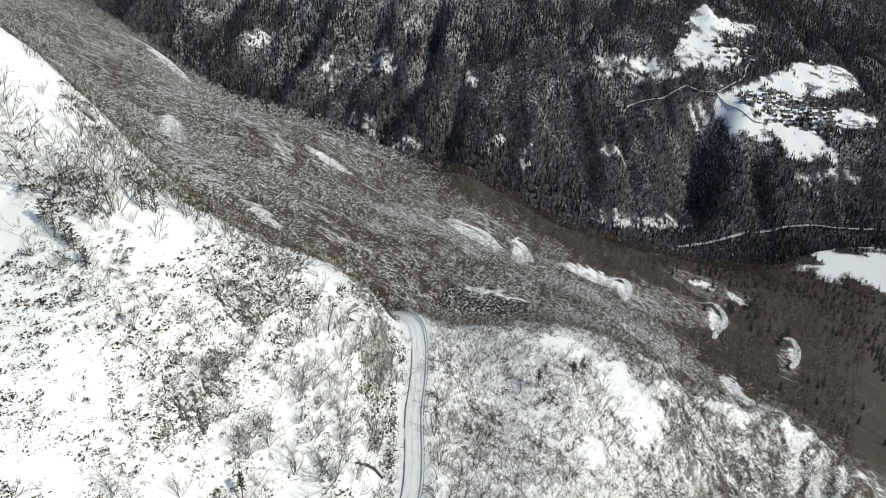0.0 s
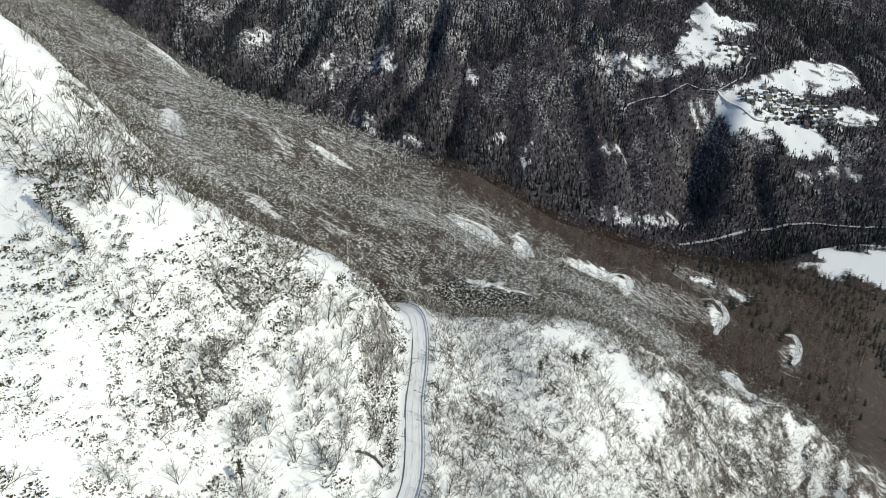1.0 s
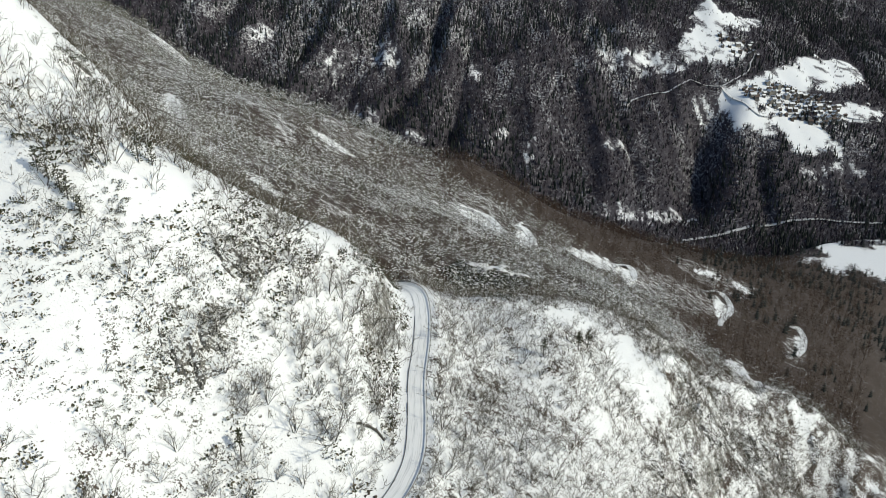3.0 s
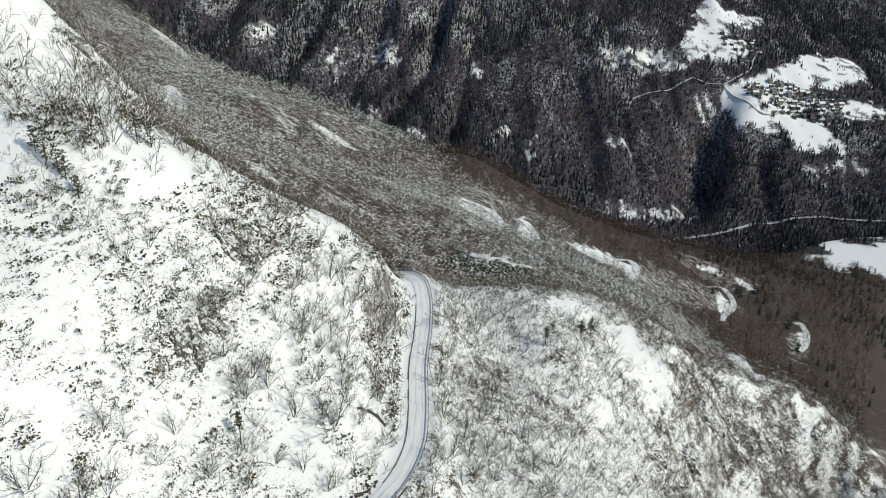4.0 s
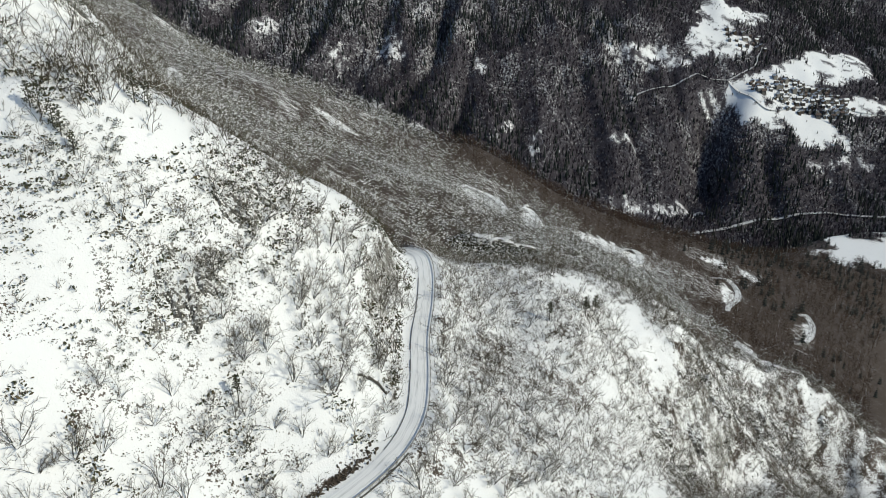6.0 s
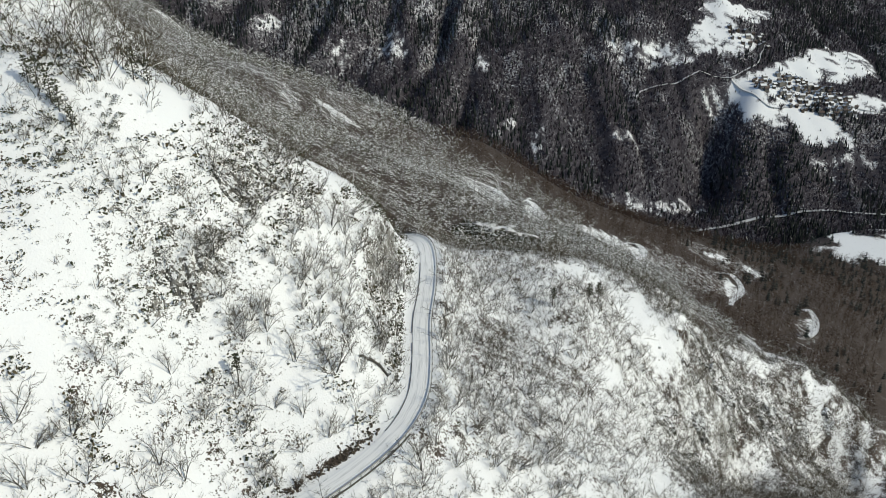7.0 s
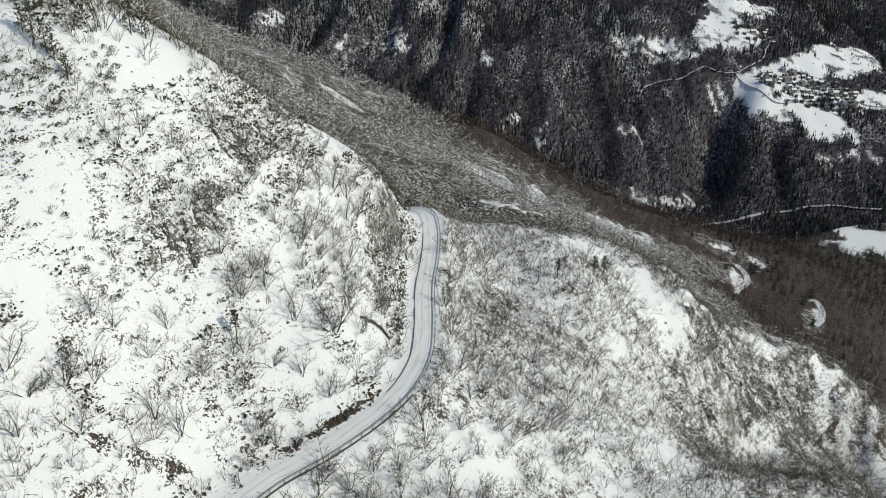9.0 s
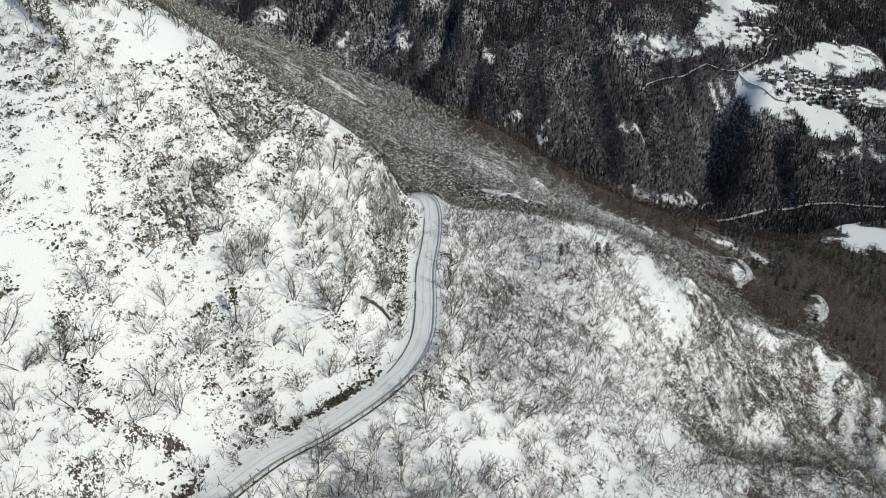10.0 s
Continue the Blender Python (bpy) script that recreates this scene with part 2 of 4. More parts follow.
def make_leafy(name, *stops, size=0.3, snow=0.0):
    m, t, b = material(name)
    r = node(t, "NewGeometry").outputs["Random Per Island"]
    colour = ramp(t, r, *stops)
    colour = mix(t, maths(t, "MULTIPLY", noise_at(t, size, 2), 0.5), colour, tuple(0.4 * c for c in stops[0][1]))
    if snow:
        up = node(t, "SeparateXYZ", {0: node(t, "NewGeometry").outputs["Normal"]}).outputs["Z"]
        top = smooth(t, maths(t, "ADD", up, maths(t, "MULTIPLY", noise_at(t, 1.1, 2), 0.6)), 1.22 - snow, 1.3 - snow)
        colour = mix(t, top, colour, SNOW)
    finish(t, b, colour, 0.8, spec=0.25)
    return m


def make_rock(name, cover=0.62):
    m, t, b = material(name)
    up = node(t, "SeparateXYZ", {0: node(t, "NewGeometry").outputs["Normal"]}).outputs["Z"]
    n = noise_at(t, 1.2, 8, 0.74)
    lying = smooth(t, maths(t, "ADD", up, maths(t, "MULTIPLY", maths(t, "SUBTRACT", n, 0.5), 2.6)), cover, cover + 0.06)
    finish(t, b, mix(t, lying, rock_colour(t), SNOW), 0.9, noise_at(t, 0.6, 7, 0.75, squash=(1, 1, 0.4)), 0.45, 1.0, spec=0.2)
    return m


def make_road():
    m, t, b = material("packed_snow_road")
    across = node(t, "Attribute", attribute="across").outputs["Fac"]
    along = node(t, "Attribute", attribute="along").outputs["Fac"]
    wander = maths(t, "MULTIPLY", maths(t, "SUBTRACT", node(t, "TexNoise", {"W": maths(t, "MULTIPLY", along, 0.12), "Scale": 1.0}, dimensions="1D").outputs["Fac"], 0.5), 0.3)
    pos = maths(t, "ADD", across, wander)
    where = node(t, "CombineXYZ", {"X": maths(t, "MULTIPLY", pos, 9.0), "Y": maths(t, "MULTIPLY", along, 0.18)}).outputs[0]
    streak = node(t, "TexNoise", {"Vector": where, "Scale": 1.0, "Detail": 4.0, "Roughness": 0.6}).outputs["Fac"]
    wheel = smooth(t, maths(t, "ABSOLUTE", maths(t, "SUBTRACT", maths(t, "ABSOLUTE", maths(t, "ADD", pos, -0.08)), 0.36)), 0.17, 0.05)
    worn = smooth(t, maths(t, "ADD", streak, maths(t, "MULTIPLY", wheel, 0.14)), 0.48, 0.80)
    edge = smooth(t, maths(t, "ABSOLUTE", across), 0.8, 0.97)
    ice = mix(t, worn, (0.91, 0.91, 0.90), (0.64, 0.645, 0.64))
    finish(t, b, mix(t, edge, ice, (0.80, 0.81, 0.82)), 0.6, streak, 0.05, 0.6)
    return m


def make_plain(name, a, c, size, rough=0.8, metal=0.0, bump=0.02):
    m, t, b = material(name)
    n = noise_at(t, size, 5, 0.6)
    finish(t, b, mix(t, n, a, c), rough, n, bump, 0.6)
    b.inputs["Metallic"].default_value = metal
    return m


ground_mat = make_ground()
bark_near = make_bark("shrub_bark", (0.044, 0.037, 0.027), (0.165, 0.142, 0.105), 0.13)
stem_mat = make_plain("stem_bark", (0.035, 0.032, 0.027), (0.10, 0.092, 0.078), 0.12, 0.95)
bark_mid = make_bark("snow_dusted_twigs", (0.092, 0.089, 0.070), (0.262, 0.250, 0.198), 0.06)
bark_brown = make_bark("brown_twigs", (0.042, 0.028, 0.021), (0.118, 0.076, 0.051), 0.01)
# twig colour of the far side, pushed to purple in place of blue haze
bark_far = make_bark("far_twigs", (0.028, 0.024, 0.031), (0.078, 0.063, 0.075), 0.025)
needle_mat = make_leafy("needles", (0.0, (0.008, 0.013, 0.013)), (0.6, (0.022, 0.030, 0.026)), (1.0, (0.045, 0.052, 0.042)), size=0.8, snow=0.0)
tuft_mat = make_leafy("evergreen_tufts", (0.0, (0.032, 0.034, 0.019)), (0.35, (0.070, 0.072, 0.040)), (0.55, (0.062, 0.076, 0.036)), (0.8, (0.12, 0.105, 0.068)), (1.0, (0.17, 0.125, 0.065)))
rock_mat = make_rock("grey_rock", 0.36)
stone_mat = make_rock("snow_capped_stone", 0.55)
near_needles = make_leafy("near_needles", (0.0, (0.028, 0.034, 0.018)), (0.6, (0.062, 0.068, 0.034)), (1.0, (0.12, 0.11, 0.06)), size=0.5)
bank_mat = make_plain("brown_earth_rock", (0.030, 0.024, 0.018), (0.13, 0.105, 0.08), 0.5, 0.95, 0.0, 0.15)
road_mat = make_road()
steel_mat = make_plain("galvanised_steel", (0.17, 0.165, 0.155), (0.34, 0.33, 0.315), 0.3, 0.6, 0.25, 0.002)
wall_mat = make_plain("damp_stone", (0.045, 0.042, 0.036), (0.15, 0.14, 0.12), 0.35, 0.9, 0.0, 0.06)

# ---- where things grow ----
CREST_X = [-130, -100, -70, -45, -22, -8, 10, 20, 45, 75, 110, 140, 165]
CREST_Y = [180, 165, 160, 172, 178, 194, 205, 209, 217, 238, 264, 277, 284]


def behind_crest(x, y):
    """Metres past the brow of the near spur."""
    return y - np.interp(x, CREST_X, CREST_Y)


def patch(x, y, cx, cy, rx, ry, turn=0.0):
    """1 inside an uneven ellipse, 0 outside."""
    c, s = math.cos(radians(turn)), math.sin(radians(turn))
    u, v = (x - cx) * c + (y - cy) * s, -(x - cx) * s + (y - cy) * c
    r = np.hypot(u / rx, v / ry) + 1.35 * (fbm(x, y, min(max(2.0, 0.5 * min(rx, ry)), 22.0), 71, 4) - 0.5)
    return step(1.08, 0.92, r)


# clearings: centre, radii, turn
NEAR_CLEARINGS = [(-27, 161, 15, 4.6, 88), (-75, 146, 11, 4.5, 35), (-73, 139, 8, 3.5, 20), (-86, 168, 26, 6, 116), (-51, 129, 8, 5, 56), (-63, 121, 6, 1.6, 0), (-41, 107, 6.5, 3.4, 48), (36, 199, 11, 6, 44), (50, 194, 9, 7, 63),
                  (57, 187, 10, 4.4, 59), (37, 162, 7, 2.4, 62), (69, 209, 12, 2.4, 59), (104, 249, 15, 3.6, 29), (141, 264, 5.5, 4.4, 6), (-58, 94, 5, 2.4, 38), (-15, 121, 7, 2.6, 72),
                  (4, 111, 7.5, 2.2, 43), (6, 105, 6.5, 2, 45), (41, 135, 9, 4.4, 55), (-31, 121, 6, 2, 32)]
SLOPE_CLEARINGS = [(-215, 562, 32, 15, -58), (-174, 503, 62, 10, -58), (-104, 300, 26, 4, 109), (-55, 363, 10, 7.5, 23), (-51, 209, 13, 3.2, 119), (39, 370, 26, 4.2, 86), (16, 363, 15, 9, 141),
                   (85, 408, 25, 10, 41), (103, 406, 20, 3.6, 76), (172, 446, 22, 3.4, 73), (191, 530, 16, 5, 32), (217, 530, 11, 6.5, 80), (226, 447, 16, 2.2, 67), (127, 292, 44, 6.5, 71)]
FAR_CLEARINGS = [(458, 1427, 64, 28, 69), (519, 1449, 58, 24, 36), (427, 1340, 54, 31, 54), (470, 1330, 41, 21, 50), (641, 1331, 92, 45, 40), (549, 1277, 42, 28, 32), (505, 1217, 78, 40, 8), (622, 1210, 64, 22, 23),
                 (528, 1150, 52, 32, 141), (457, 1168, 32, 20, 165), (320, 1290, 28, 9, 3), (357, 1272, 21, 8, 154), (520, 748, 122, 74, 0)]


# glades of thin snow in the far woods
GLADES = [(44, 1190, 26, 8, 87), (-89, 1202, 36, 22, 89), (54, 1038, 11, 8, 28), (76, 1070, 18, 5.5, 54), (115, 1047, 24, 8, 72), (-112, 1068, 31, 13, 119), (-45, 1029, 24, 8, 16), (318, 1282, 62, 25, 7),
          (232, 978, 34, 14, 17), (299, 1000, 52, 13, 36), (234, 1088, 31, 6, 26), (-275, 1220, 26, 12, 71), (549, 1086, 49, 16, 6), (-160, 1161, 20, 11, 84)]
# sparse woods over snow round the lower bends
THIN = [(0, 335, 44, 26, 71), (139, 432, 50, 25, 45), (96, 300, 66, 15, 66), (193, 528, 38, 26, 41), (-78, 232, 32, 11, 115), (214, 426, 30, 6, 64)]


def open_ground(x, y, patches):
    total = np.zeros(np.shape(x))
    for p in patches:
        total = np.maximum(total, patch(x, y, *p))
    return total


def right_of_road(x, y):
    return x > np.interp(y, LINE[:, 1], LINE[:, 0])


# bare earth showing on the steep bank: centre, radii, turn
EARTH = [(-46, 83, 3.0, 1.0, 20), (-42, 85, 4.5, 1.3, 20), (-44, 77, 2.0, 2.2, 0), (-35, 98, 1.6, 0.9, 20), (-38, 88, 2.4, 0.8, 30), (-50, 92, 2.2, 0.9, 10)]


def brown_share(x, y):
    """Where the woods of the slope turn from snow-dusted grey to bare reddish brown."""
    x = x + 24 * (fbm(x, y, 60, 84, 2) - 0.5)
    return np.maximum(step(-30, 10, x) * step(400, 440, y), step(95, 135, x - 0.1 * (y - 300)) * step(270, 320, y))


def litter_share(x, y):
    """How much of the ground shows through the snow."""
    past = behind_crest(x, y)
    wood = step(-2, 10, past)
    brown = brown_share(x, y)
    speck = fbm(x, y, 9, 61, 3)
    near_left = 0.03 + 0.22 * step(0.48, 0.66, speck)
    near_right = 0.08 + 0.13 * step(112, 150, y) + 0.22 * step(0.45, 0.7, speck) + 0.44 * step(50, 66, x - 0.1 * (y - 200)) * step(0.36, 0.60, fbm(0.35 * (0.5 * x + 0.87 * y), 0.87 * x - 0.5 * y, 3.2, 63, 4))
    near_v = np.where(right_of_road(x, y), near_right, near_left) * (1 - 0.9 * open_ground(x, y, NEAR_CLEARINGS))
    near_v = np.maximum(near_v, 0.52 * open_ground(x, y, EARTH))
    # the raw cut bank above the road
    d, s, _ = road_frame(x, y, LINE)
    cut = (s < 0) * step(68, 74, y) * step(112, 107, y) * step(ROAD_HALF + 0.8, ROAD_HALF + 1.3, d) * step(ROAD_HALF + 3.4, ROAD_HALF + 2.2, d)
    near_v = np.maximum(near_v, 0.9 * cut * step(0.38, 0.50, vnoise(x, y, 3.2, 140)))
    patches = step(0.47, 0.70, fbm(x, y * 0.7, 30, 66, 4)) * step(250, 300, y) * (1 - 0.8 * brown)
    mid_v = (0.91 - 0.20 * step(0.48, 0.66, fbm(x, y, 9, 68, 3)) * (1 - brown) - 0.18 * patches + 0.10 * brown + 0.08 * step(-30, 10, x) * step(320, 260, y) - 0.10 * step(-50, -90, x) * step(300, 360, y)) * (1 - 0.24 * open_ground(x, y, THIN)) * (1 - open_ground(x, y, SLOPE_CLEARINGS) * (0.5 + 0.5 * step(0.36, 0.54, fbm(x, y, 4.0, 76, 3))))
    streaks = step(0.46, 0.70, fbm(x, y * 0.5, 26, 67, 4))
    high = step(1200, 1380, y) * step(190, 90, x)
    far_v = 0.97 - (0.10 + 0.16 * step(1060, 1200, y)) * streaks - 0.22 * high
    far_v = far_v - 0.56 * open_ground(x, y, GLADES) * step(0.40, 0.60, fbm(x, y * 1.6, 9, 69, 3))
    # terrace strips; extra litter darkens them to stand for the slope's shade
    terraces = patch(x, y, 400, 1213, 23.6, 14.3, -156)
    far_v = far_v * (1 - terraces) + terraces * (0.92 - 0.7 * step(0.2, 0.8, np.sin(0.75 * (y - 0.35 * x))))
    # hedges, banks and thawed strips in the far fields
    worn = 0.75 * step(0.58, 0.68, fbm(x + 0.3 * y, y, 17, 73, 3)) * (y > 900)
    v = near_v * (1 - wood) + mid_v * wood
    f = step(690, 760, y)
    return np.clip((v * (1 - f) + far_v * f) * (1 - (0.97 - worn) * open_ground(x, y, FAR_CLEARINGS)), 0, 1)


gx = stations((-1800, -420, 80, 9), (-420, -110, 8, 1.6), (-110, 60, 1.2, 1.2), (60, 190, 1.2, 2.0), (190, 800, 3, 8), (800, 2600, 8, 100))
gy = stations((-900, 50, 80, 2), (50, 230, 1.1, 1.1), (230, 480, 1.3, 4.5), (480, 1000, 5, 8), (1000, 1500, 7, 7), (1500, 2900, 8, 70))
X, Y = np.meshgrid(gx, gy)
Z = ground_height(X, Y)
nx, ny = len(gx), len(gy)
idx = np.arange(nx * ny).reshape(ny, nx)
quads = np.stack([idx[:-1, :-1], idx[:-1, 1:], idx[1:, 1:], idx[1:, :-1]], -1).reshape(-1, 4)
ground = mesh_object("ground", np.stack([X, Y, Z], -1).reshape(-1, 3), quads, ground_mat)
ground.data.attributes.new("litter", "FLOAT", "POINT").data.foreach_set("value", litter_share(X, Y).ravel().astype(np.float32))
# share of the painted haze colour in the soil, rising across the valley
ground.data.attributes.new("haze_tint", "FLOAT", "POINT").data.foreach_set("value", step(700, 900, Y).ravel().astype(np.float32))
tagged(ground, "snow-covered steep mountain ground with leaf litter showing through", "ground", kind="structure")


def height_at(x, y):
    """The ground sheet's own height (between its grid points)."""
    x, y = np.asarray(x, float), np.asarray(y, float)
    i, j = np.clip(np.searchsorted(gx, x) - 1, 0, nx - 2), np.clip(np.searchsorted(gy, y) - 1, 0, ny - 2)
    u, v = (x - gx[i]) / (gx[i + 1] - gx[i]), (y - gy[j]) / (gy[j + 1] - gy[j])
    return (Z[j, i] * (1 - u) + Z[j, i + 1] * u) * (1 - v) + (Z[j + 1, i] * (1 - u) + Z[j + 1, i + 1] * u) * v


# ---- growing things ----
rng = np.random.default_rng(7)


class Pieces:
    """Collects tapered sticks and spikes as one mesh."""

    def __init__(self):
        self.v, self.f, self.n = [], [], 0

    def add(self, verts, faces):
        self.v.append(np.asarray(verts, float))
        self.f.append(np.asarray(faces, int) + self.n)
        self.n += len(verts)

    def spike(self, a, b, r):
        a, b = np.asarray(a, float), np.asarray(b, float)
        w = (b - a) / (np.linalg.norm(b - a) + 1e-9)
        u = np.cross(w, (0.31, 0.22, 0.92) if abs(w[2]) < 0.9 else (1, 0, 0))
        u /= np.linalg.norm(u)
        q = np.cross(w, u)
        ring = [a + r * (math.cos(k) * u + math.sin(k) * q) for k in (0.3, 2.4, 4.5)]
        self.add(ring + [b], [(0, 1, 3), (1, 2, 3), (2, 0, 3)])

    def sliver(self, a, b, r):
        """A twig finer than can be told from a thread: one narrow triangle."""
        a, b = np.asarray(a, float), np.asarray(b, float)
        w = np.cross(b - a, (0.5, -0.8, 0.35))
        w *= r * 1.3 / (np.linalg.norm(w) + 1e-9)
        self.add([a - w, a + w, b], [(0, 1, 2)])

    def stick(self, line, radii, sides=5):
        line = np.asarray(line, float)
        rings = []
        for k, p in enumerate(line):
            w = line[min(k + 1, len(line) - 1)] - line[max(k - 1, 0)]
            w /= np.linalg.norm(w)
            u = np.cross(w, (0.9, 0.3, 0.1))
            u /= np.linalg.norm(u)
            q = np.cross(w, u)
            a = np.linspace(0, 2 * math.pi, sides, endpoint=False)
            rings.append(p + radii[k] * (np.cos(a)[:, None] * u + np.sin(a)[:, None] * q))
        faces = []
        for k in range(len(line) - 1):
            for s in range(sides):
                a, b = k * sides + s, k * sides + (s + 1) % sides
                faces += [(a, b, b + sides), (a, b + sides, a + sides)]
        self.add(np.vstack(rings), faces)

    def arrays(self):
        return np.vstack(self.v), np.vstack(self.f)


def unit(v):
    v = np.asarray(v, float)
    return v / (np.linalg.norm(v) + 1e-9)


def grow_shrub(r, height, stems, limbs, twigs, lean=(0.12, -0.05), stick_sides=4, twig_r=0.022, slight=False):
    """A many-stemmed bare tree: stems fan up and out from one foot. Returns the stems and the twigs as arrays."""
    wood, fine = Pieces(), Pieces()
    limb = fine.sliver if slight else fine.spike
    for s in range(stems):
        turn = 2 * math.pi * (s + r.random() * 0.8) / stems
        tilt = r.uniform(0.10, 0.75)
        d = unit((math.sin(tilt) * math.cos(turn) + lean[0], math.sin(tilt) * math.sin(turn) + lean[1], math.cos(tilt)))
        length = height * r.uniform(0.6, 1.05)
        bend = r.normal(0, 0.16, 3)
        line = [np.array((0.12 * math.cos(turn), 0.12 * math.sin(turn), -0.5))]
        ways = []
        for k in range(4):
            d = unit(d + bend + r.normal(0, 0.13, 3) + (0, 0, 0.05))
            ways.append(d)
            line.append(line[-1] + d * length / 4 * (1.0 if k else 1.15))
        radii = np.linspace(0.016, 0.0035, 5) * height * r.uniform(0.5, 0.85)
        wood.stick(line, radii, stick_sides)
        for b in range(limbs):
            k = 0.22 + 0.78 * (b + r.random()) / limbs
            j = min(int(k * 4), 3)
            p = line[j] + (line[j + 1] - line[j]) * (k * 4 - j)
            out = unit(ways[j] * 0.8 + r.normal(0, 0.62, 3) + (0, 0, 0.15))
            reach = length * (0.52 - 0.28 * k) * r.uniform(0.6, 1.25)
            elbow = p + out * reach * 0.5
            rising = unit(out + (0, 0, 0.35) + r.normal(0, 0.2, 3))
            tip = elbow + rising * reach * 0.55
            limb(p, elbow + rising * reach * 0.1, twig_r * 1.35)
            limb(elbow, tip, twig_r)
            for w in range(twigs):
                f = r.uniform(0.1, 0.95)
                q = p + (elbow - p) * f * 2 if f < 0.5 else elbow + (tip - elbow) * (f * 2 - 1)
                fine.sliver(q, q + unit(out * 0.8 + r.normal(0, 0.6, 3) + (0, 0, 0.3)) * reach * r.uniform(0.25, 0.55), twig_r * r.uniform(0.5, 0.9))
    return wood.arrays(), fine.arrays()


def grow_tall(r, height, boughs, radius, spread=0.30, width=0.045, twigs=2, lumps=0, lump=0.2):
    """A forest tree: a slim bole and a dense fan of rising branches."""
    p, tips = Pieces(), []
    p.stick([(0, 0, -0.6), (r.normal(0, 0.15), r.normal(0, 0.15), height * 0.5), (r.normal(0, 0.3), r.normal(0, 0.3), height * 0.95)], (radius, radius * 0.7, radius * 0.12), 3)
    for k in range(boughs):
        z = height * (0.12 + 0.62 * (k + r.random()) / boughs)
        turn = 2.4 * k + r.random()
        reach = height * spread * r.uniform(0.6, 1.3) * (1.3 - 0.55 * z / height)
        rise = r.uniform(0.15, 0.95)
        a = np.array((0, 0, z))
        b = a + reach * np.array((math.cos(turn), math.sin(turn), rise))
        p.spike(a, b, width * r.uniform(0.7, 1.3))
        for w in range(twigs):
            c = a + (b - a) * r.uniform(0.3, 0.8)
            off = turn + r.uniform(-1.4, 1.4)
            p.sliver(c, c + reach * r.uniform(0.4, 0.7) * unit((math.cos(off), math.sin(off), rise * r.uniform(0.3, 1.3))), width * 0.8)
            tips.append(c)
        tips.append(a + (b - a) * r.uniform(0.5, 0.95))
    v, f = p.arrays()
    bare = len(f)
    for k in range(lumps):
        c, g = tips[r.integers(0, len(tips))], lump * r.uniform(0.5, 1.3)
        off = r.normal(0, 0.25, 3)
        w = r.uniform(0.6, 1.1)
        p.add(c + off + g * np.array([(w, 0, 0), (-0.5 * w, 0.8, 0.1), (-0.5 * w, -0.8, 0), (0, 0.1, 0.55)]), [(0, 1, 3), (1, 2, 3), (2, 0, 3)])
    v, f = p.arrays()
    return v, f, (np.arange(len(f)) >= bare).astype(np.int32)


def grow_brush(r, height, twigs, width):
    """A far tree: a bole and a dense fan of rising branches."""
    p = Pieces()
    p.spike((0, 0, -1), (r.normal(0, 0.3), r.normal(0, 0.3), height), width * 0.5)
    for k in range(twigs):
        turn, z = 2.4 * k + r.random(), height * r.uniform(0.1, 0.62)
        reach = height * r.uniform(0.16, 0.34)
        p.sliver((0, 0, z), (reach * math.cos(turn), reach * math.sin(turn), z + reach * r.uniform(0.4, 1.7)), width * r.uniform(0.6, 1.2))
    return p.arrays()


def grow_conifer(r, height, tiers, arms, width, low=0.12):
    """A spruce or pine: drooping tiers of tapering boughs round a bole."""
    p = Pieces()
    p.spike((0, 0, -0.5), (0, 0, height), 0.02 * height)
    for k in range(tiers):
        f = (k + 0.5) / tiers
        z = height * (low + (0.98 - low) * f)
        reach = height * width * (1.06 - f) ** 0.8
        for s in range(arms):
            turn = 2 * math.pi * (s + 0.5 * (k % 2) + 0.5 * r.random()) / arms
            far = reach * r.uniform(0.7, 1.15)
            side = reach * 0.42
            c, d = math.cos(turn), math.sin(turn)
            up = z + 0.16 * reach
            p.add([(0, 0, up), (c * far * 0.6 - d * side, d * far * 0.6 + c * side, z - 0.10 * far), (c * far, d * far, z - 0.32 * far),
                   (c * far * 0.6 + d * side, d * far * 0.6 - c * side, z - 0.10 * far), (c * far * 0.55, d * far * 0.55, z + 0.10 * far)],
                  [(0, 1, 4), (1, 2, 4), (2, 3, 4), (3, 0, 4)])
    return p.arrays()


def grow_spire(r, height, tiers, sides, width):
    """A far spruce: stacked ragged skirts."""
    p = Pieces()
    for k in range(tiers):
        z0, z1 = height * (0.08 + 0.72 * k / tiers), height * (0.40 + 0.62 * (k + 1) / tiers)
        rad = height * width * (1.05 - k / tiers)
        a = np.linspace(0, 2 * math.pi, sides, endpoint=False) + r.random()
        g = rad * r.uniform(0.6, 1.25, sides)
        ring = np.stack([g * np.cos(a), g * np.sin(a), z0 + height * 0.06 * r.normal(0, 1, sides)], -1)
        p.add(np.vstack([ring, [(0, 0, min(z1, height))]]), [(s, (s + 1) % sides, sides) for s in range(sides)])
    return p.arrays()


def grow_tuft(r, size, leaves):
    """A low evergreen clump: many short broad blades."""
    p = Pieces()
    for k in range(leaves):
        o = np.array((*r.normal(0, 0.34, 2), abs(r.normal(0, 0.16)))) * size
        d = unit((*r.normal(0, 0.8, 2), r.uniform(0.1, 1.0)))
        s = unit(np.cross(d, r.normal(0, 1, 3))) * size * r.uniform(0.06, 0.13)
        e = size * r.uniform(0.16, 0.36)
        p.add([o - s * 0.5, o + s * 0.5, o + d * e * 0.6 + s, o + d * e, o + d * e * 0.6 - s], [(0, 1, 2), (0, 2, 4), (4, 2, 3)])
    return p.arrays()


